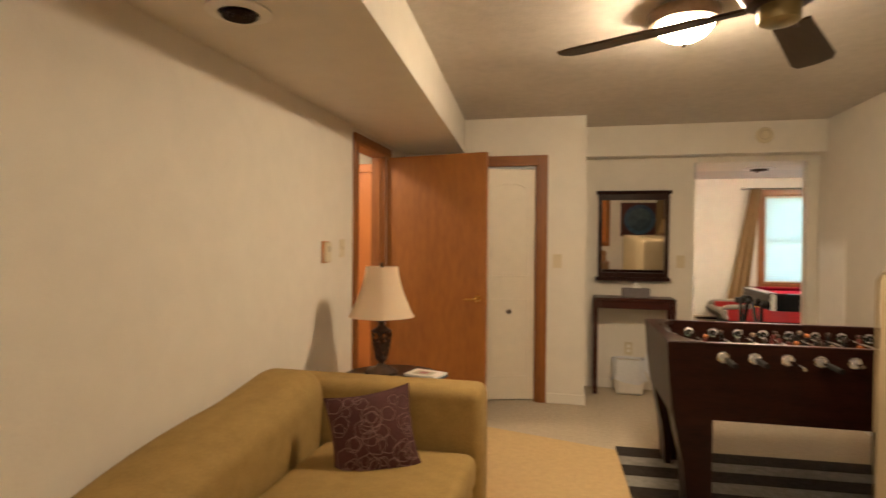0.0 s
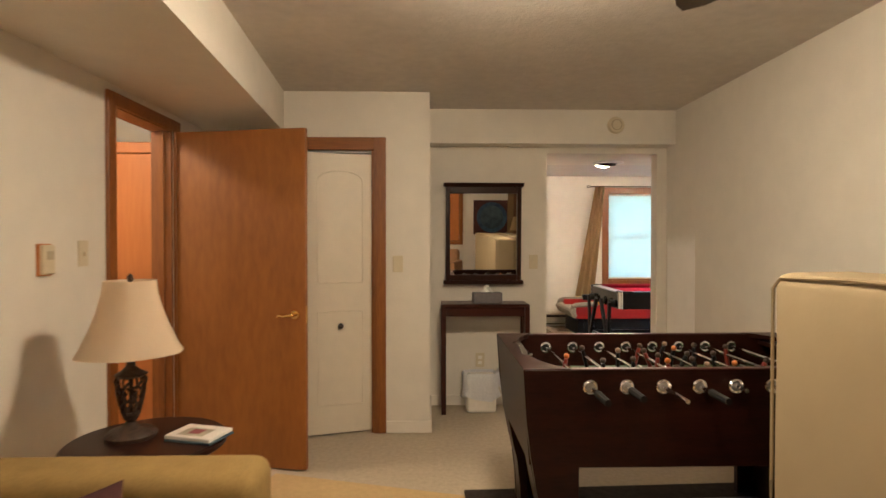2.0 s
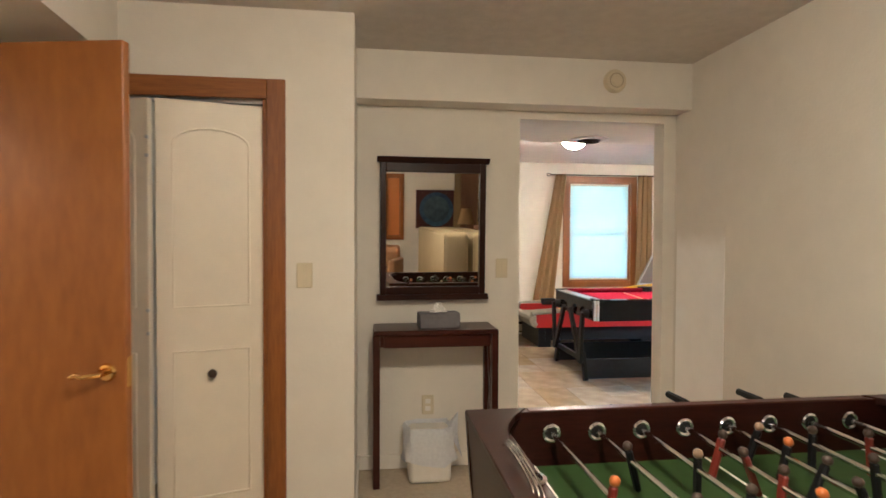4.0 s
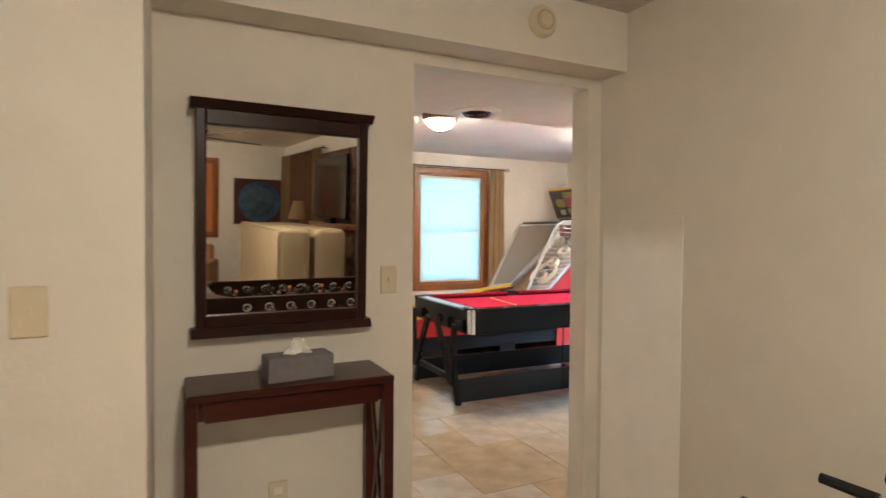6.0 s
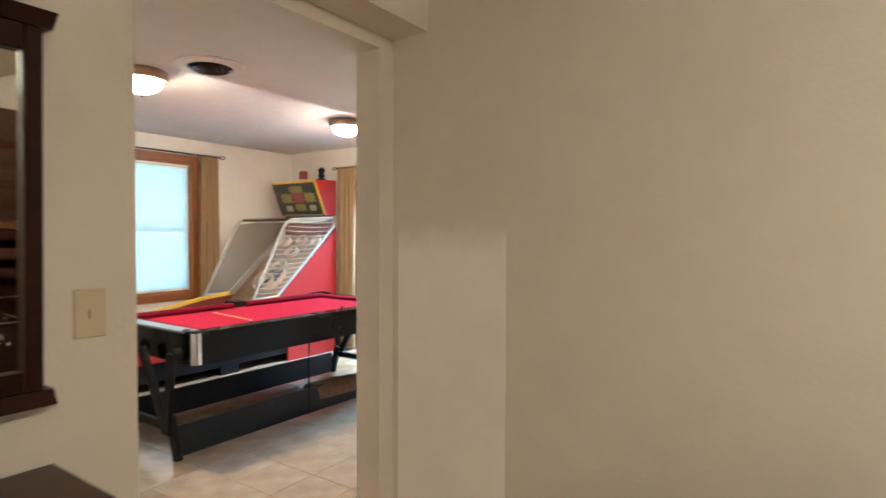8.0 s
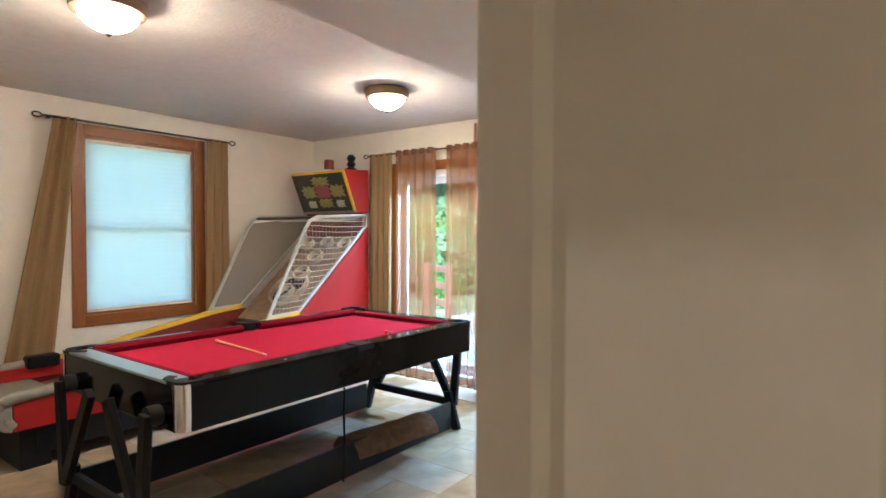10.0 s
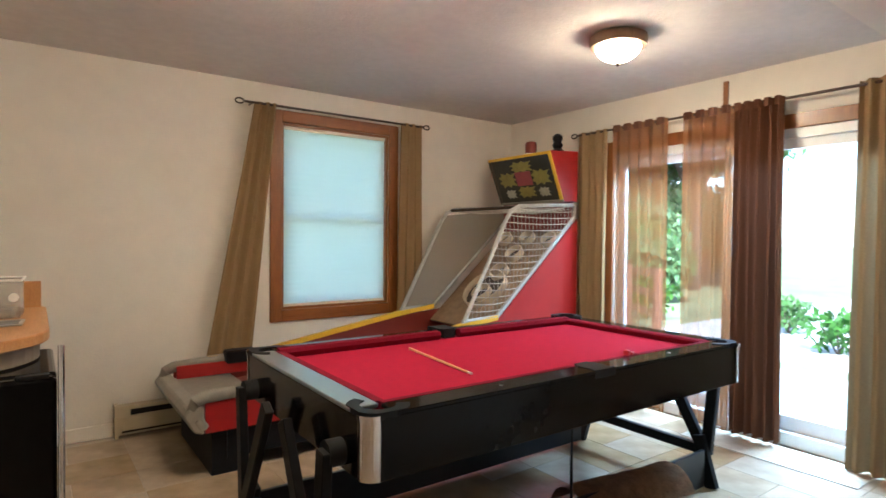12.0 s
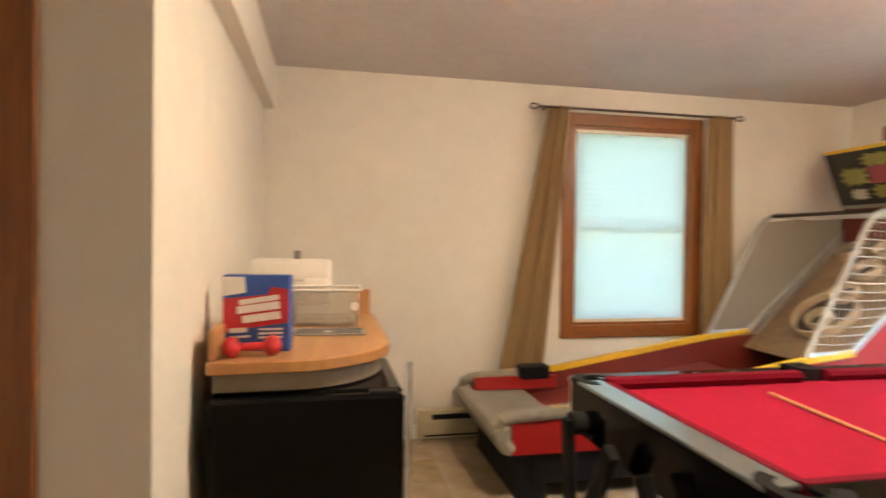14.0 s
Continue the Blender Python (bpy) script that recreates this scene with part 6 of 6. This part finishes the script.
part("bed", bm_box(-0.18, -0.08, 0, 0.19, 0.08, 0.07, 0.012, segs=2), M["whiteplastic"], sw, smooth=True)
part("column", bm_box(0.06, -0.07, 0.07, 0.19, 0.07, 0.20, 0.02, segs=2), M["whiteplastic"], sw, smooth=True)
part("arm", bm_box(-0.18, -0.065, 0.18, 0.19, 0.065, 0.285, 0.02, segs=2), M["whiteplastic"], sw, smooth=True)
part("spool_pin", bm_tube((0.03, 0, 0.285), (0.03, 0, 0.325), 0.016), M["greybox"], sw, smooth=True)
part("needle_head", bm_box(-0.17, -0.04, 0.10, -0.11, 0.04, 0.18, 0.008), M["whiteplastic"], sw)

# battery booster
bt = thing("battery_booster", (5.47, 7.12, 0), "black portable battery booster with carry handle", "battery pack", rot=-68)
part("case", bm_box(-0.16, -0.085, 0, 0.16, 0.085, 0.20, 0.012, segs=2), M["blackmatt"], bt, smooth=True)
part("lid", bm_box(-0.165, -0.09, 0.175, 0.165, 0.09, 0.205, 0.008), M["black"], bt)
part("handle", bm_path([(-0.14, 0, 0.20), (-0.12, 0, 0.235), (-0.05, 0, 0.255), (0.05, 0, 0.255), (0.12, 0, 0.235), (0.14, 0, 0.20)], 0.009, 8), M["rubber"], bt, "black carry handle", True)
part("terminal", bm_tube((-0.11, -0.04, 0.205), (-0.11, -0.04, 0.222), 0.014), M["boxred"], bt, "red terminal cap", True)
part("label_plate", bm_box(-0.11, -0.088, 0.04, 0.12, -0.085, 0.155), M["greybox"], bt)
part("label_flash", bm_prism([(-0.06, 0.055), (0.10, 0.075), (0.06, 0.10), (-0.05, 0.085)], "y", -0.090, -0.088), M["yellow"], bt, "yellow flash")
part("lettering_bar", bm_box(-0.09, -0.090, 0.115, 0.06, -0.088, 0.135), M["paper"], bt)
cb = thing("power_cable", (5.62, 6.85, 0.006), "loose white cable lying on the floor", "cable")
part("cord", bm_path([(0.0, 0.1, 0), (0.05, 0.02, 0), (0.12, 0.0, 0.004), (0.10, -0.08, 0), (0.02, -0.10, 0.004), (0.06, -0.2, 0)], 0.006, 6), M["whiteplastic"], cb, smooth=True)
part("plug", bm_box(-0.02, 0.09, -0.004, 0.02, 0.13, 0.024, 0.004), M["whiteplastic"], cb)

# door mats
dm = thing("door_mat", (5.62, 8.02, 0.0), "thin pale mat in front of the sliding door", "mat")
part("sheet", bm_box(-0.17, -0.50, 0, 0.15, 0.50, 0.006, 0.002), M["fringe"], dm)

# ---- outside ----
tagged(link("ground", bm_box(-120, -120, -0.25, 140, 140, -0.12), M["lawn"]), "sunlit lawn around the house", "ground", kind="structure")
tagged(link("patio_slab", bm_box(PX1 + 0.15, 6.4, -0.12, PX1 + 2.4, 10.0, -0.03, 0.01), M["concrete"]), "pale concrete patio slab", "patio", kind="structure")
om = thing("outdoor_mat", (6.35, 7.95, -0.03), "dark blue-grey mat outside the door", "mat")
part("sheet", bm_box(-0.22, -0.38, 0, 0.22, 0.38, 0.014, 0.004), M["greybox"], om)


def leaf_cloud(bm, centre, rad, count, size, rnd):
    for _ in range(count):
        v = Vector((rnd.gauss(0, 1), rnd.gauss(0, 1), rnd.gauss(0, 1))).normalized() * rnd.uniform(0.35, 1.0)
        p = Vector(centre) + Vector((v.x * rad[0], v.y * rad[1], v.z * rad[2]))
        q = Euler((rnd.uniform(0, 6.3), rnd.uniform(0, 6.3), rnd.uniform(0, 6.3))).to_matrix()
        s = size * rnd.uniform(0.6, 1.4)
        vs = [bm.verts.new(p + q @ Vector(c)) for c in ((-s, 0, 0), (0, -s * 0.45, 0), (s, 0, 0), (0, s * 0.45, 0))]
        bm.faces.new(vs)


def tree(at, h, seed):
    rnd = random.Random(seed)
    c = thing("tree", at, "leafy green tree in the garden", "tree", "garden trees")
    bm = bm_tube((0, 0, 0), (0.1, 0.05, h * 0.55), 0.16, 0.09, n=9)
    tips = []
    for k in range(6):
        a = 1.047 * k + rnd.uniform(-0.3, 0.3)
        tip = (math.cos(a) * h * 0.22, math.sin(a) * h * 0.22, h * rnd.uniform(0.6, 0.85))
        bm_tube((0.08, 0.04, h * rnd.uniform(0.3, 0.5)), tip, 0.05, 0.02, n=6, bm=bm)
        tips.append(tip)
    part("trunk", bm, M["bark"], c)
    bm = bmesh.new()
    for t in tips + [(0, 0, h * 0.9)]:
        leaf_cloud(bm, t, (h * 0.22, h * 0.22, h * 0.2), 900, 0.19, rnd)
    part("crown", bm, M["leaf"], c)


for k, (x, y, h) in enumerate(((17, 15, 7.5), (20, 19, 9), (15, 22, 8), (25, 24, 10), (13, 26, 9), (5, 22, 8), (1, 19, 7), (19, 16.4, 7), (23, 18.5, 8.5), (27, 21, 9))):
    tree((x, y, -0.12), h, 50 + k)


def shrub(at, r, seed, size=0.06, count=300):
    rnd = random.Random(seed)
    c = thing("shrub", at, "leafy green shrub in the garden", "shrub", "garden shrubs")
    bm = bmesh.new()
    for k in range(7):
        a = rnd.uniform(0, 6.28)
        bm_tube((0, 0, 0), (math.cos(a) * r * 0.5, math.sin(a) * r * 0.5, r * 0.9), 0.012, 0.006, n=5, bm=bm)
    part("stems", bm, M["bark"], c)
    bm = bmesh.new()
    leaf_cloud(bm, (0, 0, r * 0.75), (r, r, r * 0.7), count, size, rnd)
    part("foliage", bm, M["leaf"], c)


for k, (x, y, r) in enumerate(((10.0, 9.15, 0.42), (11.2, 10.2, 0.4), (9.0, 6.9, 0.4), (10.8, 12.4, 0.6))):
    shrub((x, y, -0.12), r, 80 + k)
# made-up pale ground: the lawn's glare is put into its colour
tagged(link("driveway", bm_box(9.0, -20.0, -0.12, 60, 11.6, -0.10), M["concrete"]), "pale slab added so that the lawn outside looks burnt out", "driveway", kind="structure")
for k, (x, y, r) in enumerate(((14.0, 15.4, 1.5), (15.4, 16.4, 1.9), (16.8, 17.0, 2.0), (17.5, 17.6, 2.3), (16.5, 18.5, 2.2), (14.0, 18.0, 1.8), (19.5, 20.5, 2.6), (12.0, 17.5, 1.7), (21, 17.5, 2.4), (23, 21, 3.0), (10.5, 19, 2.0), (13.4, 14.2, 1.1), (21.5, 18.6, 2.4), (24.5, 20.6, 2.8))):
    shrub((x, y, -0.12), r, 180 + k, 0.12, 7000)
fe = thing("wooden_fence", (10.3, 12.9, -0.12), "low brown wooden fence in the garden", "fence", rot=60)
for i in range(5):
    part("post", bm_box(-2.0 + i, -0.05, 0, -1.9 + i, 0.05, 1.0, 0.006), M["fencewood"], fe)
for z in (0.25, 0.55, 0.85):
    part("board", bm_box(-2.0, -0.07, z, 2.1, -0.05, z + 0.12, 0.004), M["fencewood"], fe)


def car(at, rot, paint, label):
    c = thing("car", at, label, "car", "parked cars", rot=rot)
    prof = [(-2.1, 0.35), (-2.1, 0.75), (-1.9, 0.88), (-1.2, 0.95), (-0.6, 1.42), (0.7, 1.45), (1.3, 1.0), (2.0, 0.9), (2.15, 0.7), (2.15, 0.35)]
    part("body", bm_prism(prof, "y", -0.85, 0.85, bevel=0.05), paint, c)
    for y in (-0.856, 0.846):
        part("side_window", bm_prism([(-0.95, 0.98), (-0.5, 1.36), (0.6, 1.38), (1.05, 1.0)], "y", y, y + 0.01), M["carglass"], c)
    for x in (-1.35, 1.4):
        for y in (-0.80, 0.80):
            w = part("wheel", bm_tube((x, y - 0.1, 0.32), (x, y + 0.1, 0.32), 0.32, n=20), M["rubber"], c)
            part("rim", bm_tube((x, y - 0.108, 0.32), (x, y + 0.108, 0.32), 0.19, n=16), M["steel"], w)


car((27.0, 21.6, -0.12), 125, M["carpaint"], "silver car parked beyond the garden")
car((18.5, 17.8, -0.12), 120, M["carglass"], "dark car parked beyond the garden")

# ---- vinyl floor tiles ----
rnd = random.Random(12)
S = 0.305
tile_mesh = {}


def tile(w, h):
    if (w, h) not in tile_mesh:
        bm = bm_box(0.0015, 0.0015, -0.004, w * S - 0.0015, h * S - 0.0015, 0.0)
        me = bpy.data.meshes.new("tile")
        bm.to_mesh(me)
        bm.free()
        me.materials.append(M["tile"])
        tile_mesh[(w, h)] = me
    return tile_mesh[(w, h)]


base = bpy.data.objects["floor_vinyl_base"]
nx, ny = int((PX1 - 0.3) / S) + 1, int((PY1 - 6.262) / S) + 1
used = set()
for j in range(ny):
    for i in range(nx):
        if (i, j) in used:
            continue
        opts = [(1, 1), (1, 1), (2, 1), (1, 2), (2, 2)]
        w, h = rnd.choice(opts)
        cells = [(i + a, j + b) for a in range(w) for b in range(h)]
        if any(c in used or c[0] >= nx or c[1] >= ny for c in cells):
            w, h, cells = 1, 1, [(i, j)]
        used.update(cells)
        t = new("tile", tile(w, h))
        t.location = (0.3 + i * S, 6.262 + j * S, 0)
        t.parent = base
